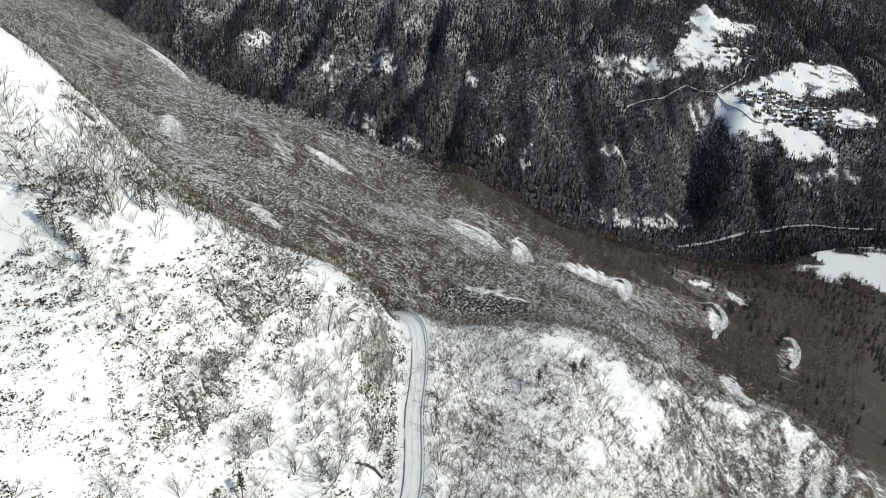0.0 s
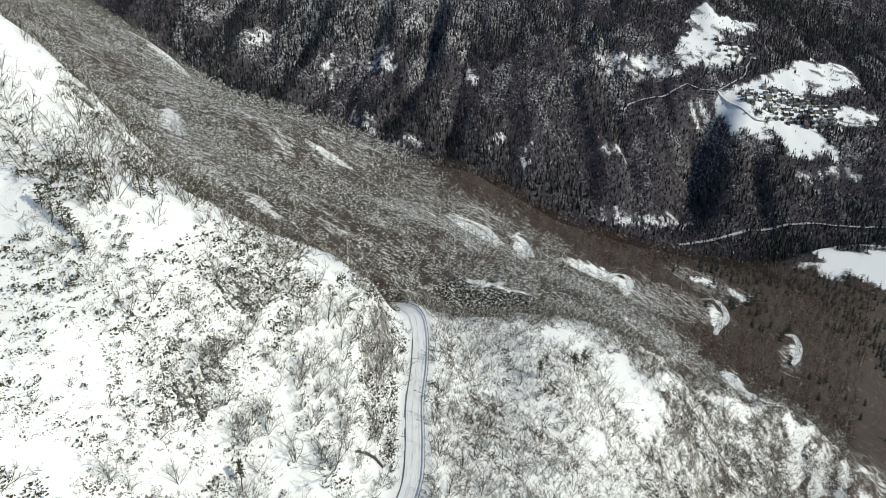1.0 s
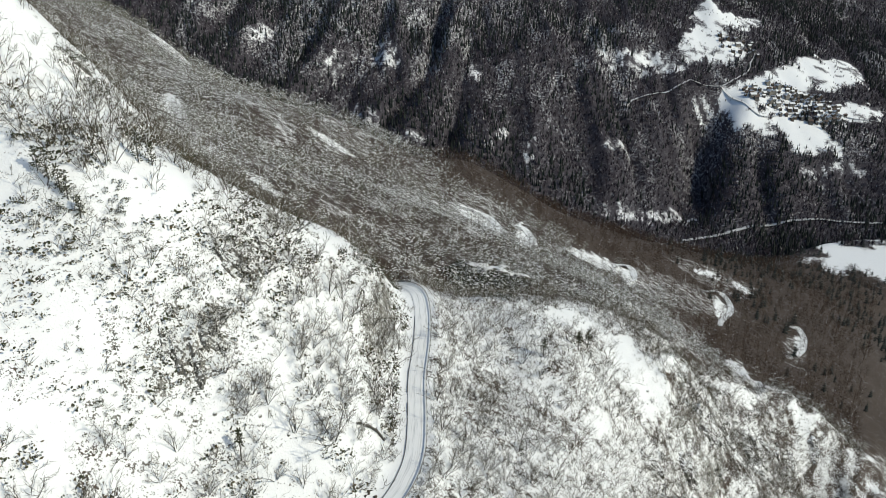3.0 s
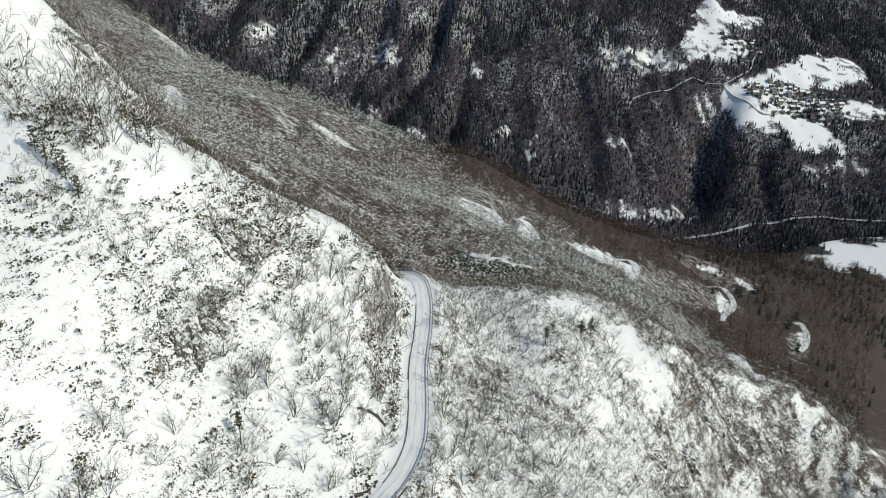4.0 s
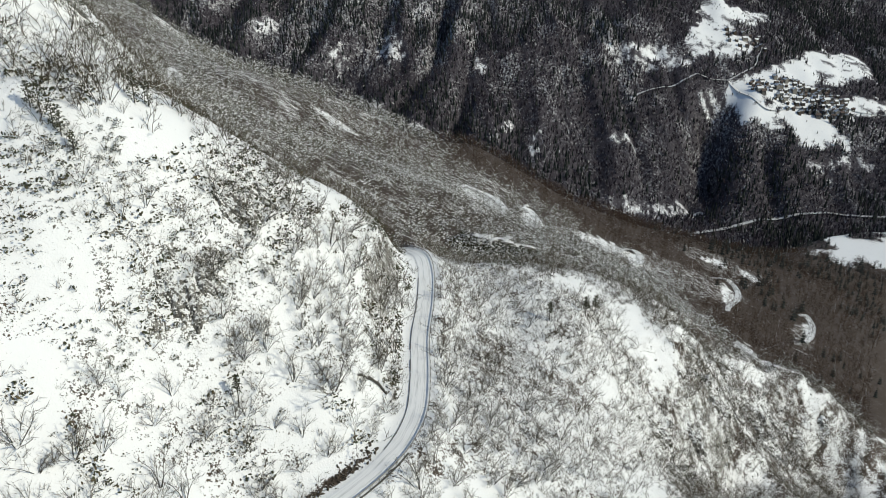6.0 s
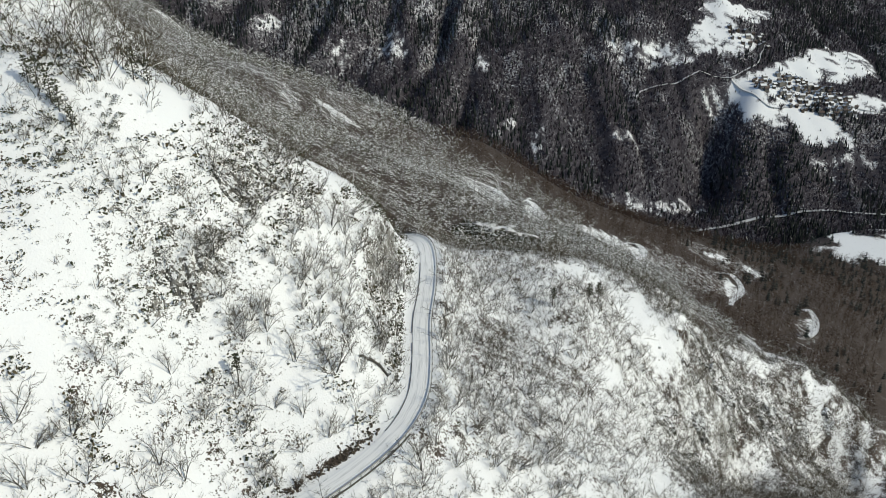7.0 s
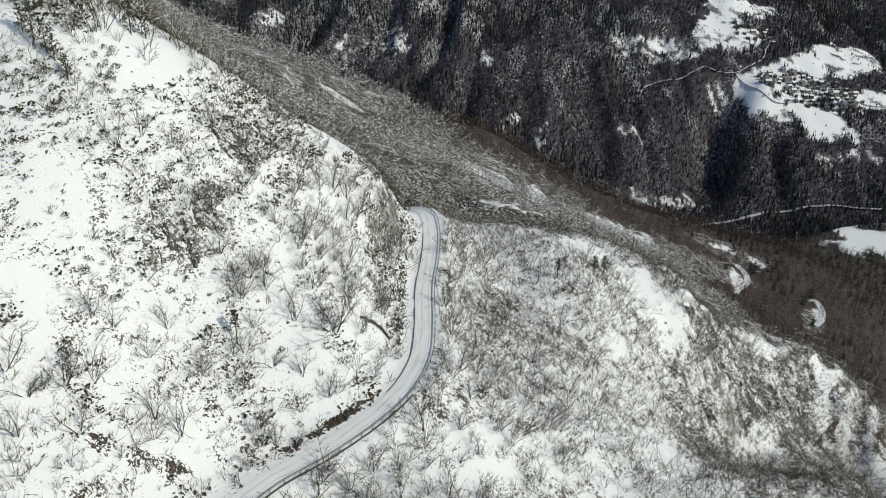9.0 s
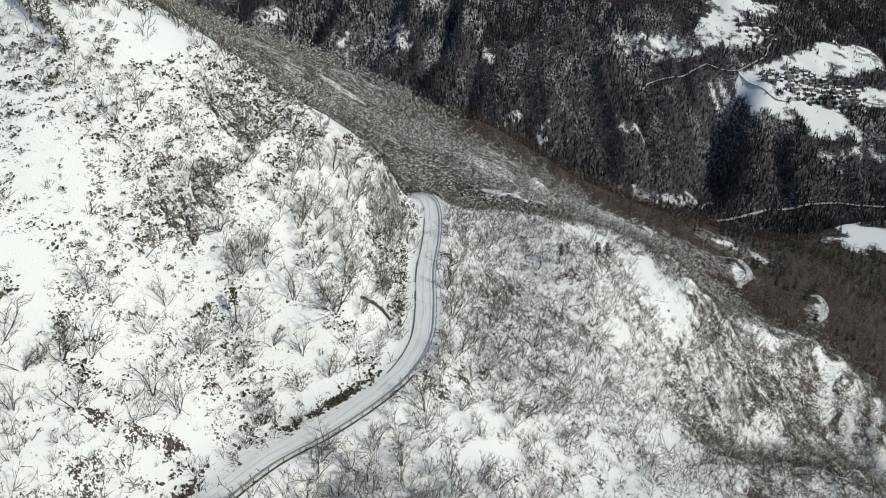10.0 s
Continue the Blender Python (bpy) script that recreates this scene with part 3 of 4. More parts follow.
def scattered(name, templates, x, y, size, material, label, category, turns=None, sink=0.0, second=None):
    """ONE object made of many copies of the templates, standing on the ground."""
    z = height_at(x, y) - sink
    pick = rng.integers(0, len(templates), len(x))
    turns = rng.uniform(0, 2 * math.pi, len(x)) if turns is None else turns
    vs, fs, base = [], [], 0
    kinds = []
    for k, (v, f, *own) in enumerate(templates):
        m = pick == k
        n = int(m.sum())
        if not n:
            continue
        c, s, g = np.cos(turns[m])[:, None], np.sin(turns[m])[:, None], size[m][:, None]
        px = (v[:, 0] * c - v[:, 1] * s) * g + x[m][:, None]
        py = (v[:, 0] * s + v[:, 1] * c) * g + y[m][:, None]
        pz = v[:, 2] * g + z[m][:, None]
        vs.append(np.stack([px, py, pz], -1).reshape(-1, 3))
        fs.append((f[None] + (np.arange(n) * len(v))[:, None, None] + base).reshape(-1, 3))
        base += n * len(v)
        if own:
            kinds.append(np.tile(own[0], n))
    ob = mesh_object(name, np.vstack(vs), np.vstack(fs), material, smooth=False)
    if second:
        ob.data.materials.append(second)
        ob.data.polygons.foreach_set("material_index", np.concatenate(kinds).astype(np.int32))
    return tagged(ob, label, category, kind="stuff")


def jittered(x0, x1, y0, y1, gap):
    a, b = np.meshgrid(np.arange(x0, x1, gap), np.arange(y0, y1, gap))
    a, b = a.ravel() + rng.uniform(-0.5, 0.5, a.size) * gap, b.ravel() + rng.uniform(-0.5, 0.5, b.size) * gap
    return a, b


def road_distance(x, y):
    d = np.full(np.shape(x), 1e9)
    for px, py, _ in LINE[::2]:
        d = np.minimum(d, np.hypot(x - px, y - py))
    return d


# shrubs and small bare trees of the near spur
x, y = jittered(-110, 185, 52, 300, 2.5)
past = behind_crest(x, y)
left = np.where(right_of_road(x, y), 0.0, 1.0)
clump = fbm(x, y, 12, 81, 2)
grow = np.where(left > 0, 0.24 + 0.70 * step(0.46, 0.64, clump), 0.42 + 0.36 * step(112, 135, y) + 0.32 * step(0.4, 0.6, clump))
grow *= 1 - 0.25 * step(62, 85, x)
grow *= np.where(left > 0, 1 - 0.6 * step(114, 106, y), 1.0)
grow *= 1 - 0.7 * step(1.1, 0.7, np.hypot((x + 36) / 8, (y - 131) / 8)) - 0.5 * step(1.1, 0.7, np.hypot((x + 42) / 5, (y - 112) / 5))
belt = step(1.15, 0.7, np.hypot((x + 64) / 22, (y - 133) / 9))
grow = np.maximum(grow, 0.95 * belt)
grow = np.maximum(grow, 0.7 * step(-11, -5, past) * (x < 0) * (1 - 0.9 * patch(x, y, -26, 168, 9, 6, -30)))
grow *= 1 - 0.74 * open_ground(x, y, NEAR_CLEARINGS)
brow_y = np.interp(x, [-110, -76, -73, -67, -60, -45], [138, 149, 154, 157, 156, 166])
grow = np.maximum(grow, 0.75 * (x < -42) * step(6, 2, np.abs(y - brow_y)) * step(0.35, 0.55, fbm(x, y, 7, 82, 2)))
keep = (rng.random(len(x)) < grow) & (past < 3) & (road_distance(x, y) > ROAD_HALF + 1.3) & (np.abs(x) < 0.60 * y + 10)
x, y = x[keep], y[keep]
order = np.argsort(np.hypot(x + 10, (y - 120) * 0.8))
x, y = x[order], y[order]
n_things = min(285, len(x))
shrub_forms = []
for k in range(8):
    r = np.random.default_rng(100 + k)
    shrub_forms.append(grow_shrub(r, 5.2 + 0.35 * (k % 4), 5 + k % 3, 8, 8, twig_r=0.022))


def shrub_thing(form, k):
    root = new("bare_tree")
    (wv, wf), (tv, tf) = form
    for name, v, f, m in (("trunk", wv, wf, stem_mat), ("crown", tv, tf, bark_near)):
        ob = mesh_object(name, v, f, m, smooth=False)
        ob.parent = root
    return tagged(root, "leafless many-stemmed small tree standing in deep snow", "tree", "bare trees on the near slope")


firsts = []
for k in range(n_things):
    m = Matrix.Translation((x[k], y[k], height_at(x[k:k + 1], y[k:k + 1])[0])) @ Matrix.Rotation(rng.uniform(-0.7, 0.7), 4, "Z") @ Matrix.Scale(rng.uniform(0.45, 0.95) if right_of_road(x[k], y[k]) else rng.uniform(0.5, 1.15), 4)
    if k < len(shrub_forms):
        firsts.append(shrub_thing(shrub_forms[k], k))
        firsts[-1].matrix_basis = m
    else:
        ob = copy_thing(firsts[k % len(firsts)], m)
        ob.matrix_basis = m
BIG_TREES = [(-19.8, 115.6, 1.70), (-32.5, 106.9, 1.00), (-33.7, 112.1, 0.80), (-24.1, 108.0, 0.85), (-16.4, 112.6, 1.10), (-37.5, 101.1, 0.80), (-12.0, 144.5, 1.20), (-5.1, 105.8, 1.25), (-0.4, 119.4, 1.20), (2.5, 117.6, 1.10), (-23.9, 104.3, 0.75), (-38.3, 91.9, 1.10), (-40.8, 89.0, 0.90), (-16.0, 118.8, 0.90), (-23.0, 121.0, 1.00), (-13.9, 132.3, 1.10), (-13.6, 147.6, 1.20), (-2.1, 139.5, 1.00), (-0.9, 131.5, 1.00), (-2.6, 111.4, 0.90), (-9.2, 100.8, 0.90), (-15.1, 92.8, 1.20), (-18.4, 94.0, 1.00), (-12.2, 96.3, 1.00), (-19.5, 90.1, 1.10),
             (-56.2, 84.8, 1.30), (-50.5, 87.5, 1.20), (-50.2, 96.7, 0.90), (-48.1, 97.7, 0.90), (-48.1, 90.3, 1.10), (-45.6, 105.8, 0.90), (-42.5, 102.9, 0.80), (-33.8, 112.5, 0.90),
             (-47.6, 83.3, 1.10), (-52.7, 78.7, 1.10), (-41.3, 91.5, 1.00), (-43.8, 98.3, 1.00), (-37.6, 100.8, 0.80), (-53.3, 83.5, 0.90)]
for k, (px, py, g) in enumerate(BIG_TREES):
    m = Matrix.Translation((px, py, height_at(np.array([px]), np.array([py]))[0])) @ Matrix.Rotation(0.5 * k, 4, "Z") @ Matrix.Scale(g, 4)
    ob = copy_thing(firsts[k % len(firsts)], m)
    ob.matrix_basis = m
    tagged(ob, "larger leafless tree with several dark stems in the snow", "tree", "large bare trees on the slope")
xr, yr = x[n_things:], y[n_things:]
taller = 1 + 0.45 * step(1.2, 0.7, np.hypot((xr + 64) / 22, (yr - 133) / 9))
light_forms = []
for k in range(8):
    (wv, wf), (tv, tf) = grow_shrub(np.random.default_rng(200 + k), 5.0 + 0.4 * (k % 3), 3 + k % 3, 5, 4, stick_sides=3, twig_r=0.027, slight=True)
    light_forms.append((np.vstack([wv, tv]), np.vstack([wf, tf + len(wv)])))
scattered("bare_shrubs", light_forms, xr, yr, rng.uniform(0.35, 1.12, len(xr)) * taller, bark_near, "thicket of leafless grey-brown shrubs on snow", "shrubs", turns=rng.uniform(-0.7, 0.7, len(xr)))

# woods of the slope behind
lump_mat = make_plain("lying_snow", SNOW, SNOW_BLUE, 2.0, 0.8)


def slope_woods(y0, y1, gap, forms):
    x, y = jittered(-330, 620, y0, y1, gap)
    brow = 440 + 0.9 * np.maximum(x + 20, 0) + 1.4 * np.maximum(-110 - x, 0)
    keep = (behind_crest(x, y) > 1) & (y < brow + 80) & (np.abs(x) < 0.59 * y + 10) & (rng.random(len(x)) < 0.98 - 0.55 * step(0.45, 0.62, fbm(x, y, 13, 83, 2)))
    keep &= rng.random(len(x)) > np.maximum(0.84 * open_ground(x, y, SLOPE_CLEARINGS), 0.4 * open_ground(x, y, THIN))
    keep &= rng.random(len(x)) > 0.85 * patch(x, y, 126, 286, 8, 28, -22)
    keep &= (open_ground(x, y, FAR_CLEARINGS) < 0.5) & (np.hypot((x - 12) / 18, (y - 223) / 11) > 1)
    x, y = x[keep], y[keep]
    brown = brown_share(x, y)
    is_brown = rng.random(len(x)) < brown
    for flag, mat, name, label in ((False, bark_mid, "snow_dusted_woods", "leafless woods with snow on their twigs on a steep slope"),
                                   (True, bark_brown, "brown_woods", "dense leafless reddish-brown woods on a steep slope")):
        m = is_brown == flag
        if m.any():
            scattered(name, forms[flag], x[m], y[m], rng.uniform(0.5, 1.3, m.sum()), mat, label, "woods", second=lump_mat)


def forms(seed, height, boughs, width, twigs, lumps, lump):
    """Trees with snow in their crowns, and the same kind with hardly any."""
    return [[grow_tall(np.random.default_rng(seed + k), height + 0.4 * (k % 4), boughs, 0.07, width=width, twigs=twigs, lumps=n, lump=lump) for k in range(8)] for n in (lumps, 1)]


slope_woods(150, 330, 3.5, forms(300, 6.6, 9, 0.042, 4, 18, 0.28))
slope_woods(330, 480, 4.2, forms(320, 7.2, 9, 0.06, 3, 18, 0.30))
slope_woods(480, 760, 5.0, forms(340, 7.5, 9, 0.11, 2, 4, 0.28))

# conifers scattered through the lower woods
x, y = jittered(110, 620, 340, 800, 7.5)
keep = (rng.random(len(x)) < 0.70 * step(150, 330, x + 0.2 * (y - 450)) * step(0.3, 0.6, fbm(x, y, 50, 88, 2))) & (open_ground(x, y, FAR_CLEARINGS) < 0.5) & (open_ground(x, y, SLOPE_CLEARINGS) < 0.5) & (np.abs(x) < 0.64 * y + 15)
x, y = x[keep], y[keep]
pine_forms = [grow_conifer(np.random.default_rng(400 + k), 8.0 + k, 5, 6, 0.22) for k in range(4)]
scattered("conifers", pine_forms, x, y, rng.uniform(0.6, 1.1, len(x)), needle_mat, "scattered dark green conifers in the lower woods", "conifers")

# woods of the far valley side
x, y = jittered(-900, 1150, 560, 1760, 5.0)
field = open_ground(x, y, FAR_CLEARINGS)
keep = (np.abs(x) < 0.60 * y + 20) & (rng.random(len(x)) > 0.982 * field) & (ground_height(x, y) < 420) & (rng.random(len(x)) < 0.9)
keep |= (np.abs(x) < 0.60 * y + 20) & (y > 1000) & (rng.random(len(x)) < 0.30 * step(0.58, 0.68, fbm(x, y, 20, 93, 3))) & (np.hypot((x - 535) / 80, (y - 1212) / 42) > 1)
keep &= (y > 960) | ((x > 300) & (y > 800)) | ((x > 60) & (y > 560 + 0.9 * np.maximum(x + 20, 0)))
keep &= (y < 1475 + 0.33 * x) | (rng.random(len(x)) < 0.2)      # the tops above are thinly wooded
keep &= rng.random(len(x)) > np.maximum(0.55 * patch(x, y, 400, 1210, 26, 20, 24), 0.68 * open_ground(x, y, GLADES))
x, y, field = x[keep], y[keep], field[keep]
dark = fbm(x, y, 85, 91, 3)
conifer = rng.random(len(x)) < 0.08 + 0.46 * step(0.48, 0.62, dark)
brush_forms = [grow_brush(np.random.default_rng(500 + k), 7.5 + k % 3, 12, 0.34) for k in range(8)]
spruce_forms = [grow_spire(np.random.default_rng(600 + k), 9.0 + k, 3, 6, 0.15) for k in range(6)]
m = conifer
scattered("far_woods", brush_forms, x[~m], y[~m], rng.uniform(0.7, 1.25, (~m).sum()) * (1 - 0.5 * field[~m]), bark_far, "leafless brown woods on the far valley side", "woods")
scattered("far_conifers", spruce_forms, x[m], y[m], rng.uniform(0.6, 1.2, m.sum()) * (1 - 0.45 * field[m]), needle_mat, "dark conifers among the far woods", "conifers")

# evergreen tufts and dead leaves poking through the snow
x, y = jittered(-105, 175, 55, 290, 1.05)
speck = fbm(x, y, 6.5, 95, 3)
TUFT_BANDS = [(-60, 115, 8.5, 3.4, 14), (-55, 119, 5.5, 3, 136), (-38, 134, 13, 6, 65), (-41, 115, 8.5, 3.4, 38), (-51, 104, 5.5, 3, 37), (-34, 125, 8, 3, 50), (-19, 162, 16, 3.4, 88),
              (-63, 97, 3, 2, 101), (-20, 125, 8, 3.6, 57), (-69, 148, 7, 2.4, 94), (-59, 107, 5.7, 3.4, -150), (-57, 100, 5.5, 3.2, -137), (-60, 112, 5.1, 3.3, -154), (-60, 98, 5.0, 3.5, -145), (-57, 104, 6.0, 2.7, -153)]
rugged = open_ground(x, y, TUFT_BANDS) * step(0.36, 0.50, speck)
rugged = np.maximum(rugged, step(58, 76, x - 0.1 * (y - 200)) * step(0.40, 0.58, speck))
keep = (behind_crest(x, y) < 2) & (rng.random(len(x)) < np.where(right_of_road(x, y), 0.05, 0.09) + np.where(right_of_road(x, y) & (x < 58), 0.10, np.where(x > 40, 0.55, 0.90)) * np.maximum(step(0.48, 0.62, speck), rugged)) & (road_distance(x, y) > ROAD_HALF + 2.2) & (np.abs(x) < 0.60 * y + 9)
keep &= open_ground(x, y, NEAR_CLEARINGS) < 0.5
x, y = x[keep], y[keep]
tuft_forms = [grow_tuft(np.random.default_rng(700 + k), 1.0, 13) for k in range(8)]
scattered("evergreen_tufts", tuft_forms, x, y, rng.uniform(0.3, 1.0, len(x)) ** 1.4 * np.where(right_of_road(x, y), 1.4, 1.6 + 0.8 * step(0.46, 0.60, fbm(x, y, 6.5, 95, 3))), tuft_mat, "low dark evergreen tufts poking through the snow", "tufts")


# low scrub between the shrubs
def grow_scrub(r, twigs):
    p = Pieces()
    for k in range(twigs):
        d = unit((r.normal(0.12, 0.55), r.normal(-0.05, 0.55), r.uniform(0.5, 1.2)))
        o = np.array((r.normal(0, 0.25), r.normal(0, 0.25), -0.1))
        e = r.uniform(0.7, 1.5)
        p.sliver(o, o + d * e, 0.022)
        q = o + d * e * r.uniform(0.3, 0.6)
        p.sliver(q, q + unit(d + r.normal(0, 0.5, 3)) * e * 0.5, 0.016)
    return p.arrays()


x, y = jittered(-105, 175, 55, 290, 1.45)
grow = np.where(right_of_road(x, y), 0.34 + 0.40 * step(112, 140, y), 0.14 + 0.55 * step(0.46, 0.62, fbm(x, y, 12, 81, 2))) * (1 - 0.8 * open_ground(x, y, NEAR_CLEARINGS))
keep = (rng.random(len(x)) < grow) & (behind_crest(x, y) < 3) & (road_distance(x, y) > ROAD_HALF + 1.0) & (np.abs(x) < 0.60 * y + 9)
x, y = x[keep], y[keep]
scattered("low_scrub", [grow_scrub(np.random.default_rng(850 + k), 8) for k in range(10)], x, y, rng.uniform(0.7, 1.9, len(x)), bark_near, "low leafless scrub and stalks in the snow", "scrub")

# snow-laden evergreen bushes
def grow_evergreen(r, leaves, lumps):
    p = Pieces()
    for k in range(leaves):
        turn, up = r.uniform(0, 2 * math.pi), r.uniform(0.05, 1.0)
        rad = (0.75 + 0.35 * math.sin(2 * turn + leaves * 0.7 + lumps)) * math.sqrt(1.02 - up * up) * r.uniform(0.4, 1.1)
        o = np.array((rad * math.cos(turn), rad * math.sin(turn), 0.9 * up))
        d = unit(o + r.normal(0, 0.3, 3) + (0, 0, 0.2))
        q = unit(np.cross(d, r.normal(0, 1, 3))) * r.uniform(0.07, 0.14)
        e = r.uniform(0.16, 0.34)
        p.add([o - q * 0.5, o + q * 0.5, o + d * e * 0.6 + q, o + d * e, o + d * e * 0.6 - q], [(0, 1, 2), (0, 2, 4), (4, 2, 3)])
    bare = sum(len(f) for f in p.f)
    for k in range(lumps):
        turn, up = r.uniform(0, 2 * math.pi), r.uniform(0.3, 1.05)
        rad = 0.8 * math.sqrt(max(0.02, 1.1 - up * up)) * r.uniform(0.4, 1.0)
        c = np.array((rad * math.cos(turn), rad * math.sin(turn), 0.92 * up))
        g = r.uniform(0.06, 0.16)
        p.add(c + g * np.array([(1, 0, 0), (-0.5, 0.9, 0), (-0.5, -0.9, 0), (0, 0, 0.6)]), [(0, 1, 3), (1, 2, 3), (2, 0, 3)])
    v, f = p.arrays()
    return v, f, (np.arange(len(f)) >= bare).astype(np.int32)


THICKETS = [(-66, 146, 4, 14), (-69, 149, 3, 14), (-53, 121, 3, 14), (-60, 115, 5, 16), (-36, 132, 7, 18), (-39, 128, 4, 9), (-33, 140, 6, 14), (-19, 163, 5, 22), (5, 230, 6, 60), (13, 230, 7, 80), (21, 231, 6, 50), (-42, 113, 5, 18), (-39, 118, 4, 12),
            (12, 228, 5, 34), (14, 197, 5, 34), (21, 227, 5, 26), (8, 226, 5, 20), (18, 230, 5, 26), (10, 215, 9, 44), (0, 210, 6, 18), (6, 234, 5, 22), (16, 235, 6, 26), (76, 196, 10, 44), (98, 220, 12, 54), (124, 245, 13, 50), (58, 165, 9, 40), (-34, 125, 5, 12), (-50, 104, 4, 12)]
tx, ty = [], []
for cx, cy, rad, n in THICKETS:
    n = n * 2 if cx < -25 else n
    tx += list(cx + rng.normal(0, 0.55 * rad, n))
    ty += list(cy + rng.normal(0, 0.55 * rad, n))
tx, ty = np.array(tx), np.array(ty)
far_enough = road_distance(tx, ty) > ROAD_HALF + 2
tx, ty = tx[far_enough], ty[far_enough]
scattered("evergreen_bushes", [grow_evergreen(np.random.default_rng(800 + k), 40, 22) for k in range(6)], tx, ty, rng.uniform(0.4, 1.3, len(tx)) * np.where(tx < -25, 0.8, np.where((ty > 205) & (tx < 45), 1.7, 1.1)), near_needles,
          "dark evergreen bushes laden with snow among the rocks", "bushes", second=lump_mat)

# stones breaking through the snow
x, y = jittered(-105, 175, 55, 290, 1.3)
rough_ground = np.maximum(step(50, 62, x - 0.1 * (y - 200)), step(1.25, 0.6, np.hypot((x + 38) / 15, (y - 134) / 26)))
keep = (rng.random(len(x)) < 0.6 * rough_ground * step(0.42, 0.6, fbm(x, y, 8, 97, 3))) & (behind_crest(x, y) < 2) & (road_distance(x, y) > ROAD_HALF + 1.5) & (np.abs(x) < 0.60 * y + 9)
x, y = x[keep], y[keep]


def chip(r):
    bm = bmesh.new()
    bmesh.ops.create_icosphere(bm, subdivisions=1, radius=1.0)
    v = np.array([q.co for q in bm.verts]) * r.uniform(0.6, 1.25, (len(bm.verts), 1)) * (1, 0.8, 0.7)
    f = np.array([[q.index for q in g.verts] for g in bm.faces])
    bm.free()
    return v, f


scattered("stones", [chip(np.random.default_rng(900 + k)) for k in range(8)], x, y, rng.uniform(0.2, 0.62, len(x)), stone_mat, "grey stones breaking through the snow", "stones", sink=0.1)

# ---- the road ----
def ribbon(name, line, offsets, material, attrs=False):
    """A strip along a line; offsets: (sideways, up) for each of its edges."""
    way = np.gradient(line[:, :2], axis=0)
    way /= np.linalg.norm(way, axis=1)[:, None]
    right = np.stack([way[:, 1], -way[:, 0]], -1)
    n, k = len(line), len(offsets)
    v = np.zeros((n, k, 3))
    for j, (s, u) in enumerate(offsets):
        v[:, j, :2] = line[:, :2] + s * right
        v[:, j, 2] = line[:, 2] + u
    i = np.arange(n * k).reshape(n, k)
    f = np.stack([i[:-1, :-1], i[:-1, 1:], i[1:, 1:], i[1:, :-1]], -1).reshape(-1, 4)
    ob = mesh_object(name, v.reshape(-1, 3), f, material)
    if attrs:
        along = np.r_[0, np.cumsum(np.linalg.norm(np.diff(line, axis=0), axis=1))]
        widest = max(abs(s) for s, _ in offsets)
        ob.data.attributes.new("across", "FLOAT", "POINT").data.foreach_set("value", np.tile([s / widest for s, _ in offsets], n).astype(np.float32))
        ob.data.attributes.new("along", "FLOAT", "POINT").data.foreach_set("value", np.repeat(along, k).astype(np.float32))
    return ob


road = ribbon("road", LINE, [(s, 0.05 - 0.01 * abs(s)) for s in np.linspace(-ROAD_HALF, ROAD_HALF, 9)], road_mat, True)
tagged(road, "narrow mountain road under packed rutted snow", "road", kind="structure")


def part(name, verts, faces, material, parent, label="", smooth=False):
    ob = mesh_object(name, verts, faces, material, smooth)
    ob.parent = parent
    return tagged(ob, label) if label else ob


def box(x0, x1, y0, y1, z0, z1):
    v = [(x, y, z) for z in (z0, z1) for x, y in ((x0, y0), (x1, y0), (x1, y1), (x0, y1))]
    return v, [(0, 3, 2, 1), (4, 5, 6, 7), (0, 1, 5, 4), (1, 2, 6, 5), (2, 3, 7, 6), (3, 0, 4, 7)]


def offset_line(line, side, up=0.0):
    way = np.gradient(line[:, :2], axis=0)
    way /= np.linalg.norm(way, axis=1)[:, None]
    out = line.copy()
    out[:, 0] += side * way[:, 1]
    out[:, 1] -= side * way[:, 0]
    out[:, 2] += up
    return out


def guard_rail(line, side, label):
    """Steel beam with a folded section on posts along one edge of a road."""
    root = new("guard_rail")
    edge = offset_line(line, side)
    # closed W section: outwards, upwards
    section = [(-0.05, 0.36), (0.02, 0.40), (-0.05, 0.45), (-0.05, 0.48), (0.02, 0.53), (-0.05, 0.58), (-0.09, 0.58), (-0.02, 0.53), (-0.09, 0.47), (-0.02, 0.40), (-0.09, 0.36), (-0.05, 0.36)]
    beam = ribbon("beam", edge, section, steel_mat)
    beam.parent = root
    v, f = box(-0.05, 0.05, -0.06, 0.06, -0.6, 0.55)
    first = None
    gone = 0.0
    for k in range(1, len(edge)):
        gone += np.linalg.norm(edge[k] - edge[k - 1])
        if gone < 2.0:
            continue
        gone = 0.0
        if first is None:
            first = part("post", v, f, steel_mat, root)
            ob = first
        else:
            ob = new("post", first.data)
            ob.parent = root
        d = edge[k] - edge[k - 1]
        ob.matrix_basis = Matrix.Translation(edge[k] + (0.04, 0, 0)) @ Matrix.Rotation(math.atan2(d[1], d[0]), 4, "Z")
    return tagged(root, label, "guard rail")


guard_rail(LINE, ROAD_HALF + 0.15, "grey steel guard rail along the snowy road's outer edge")


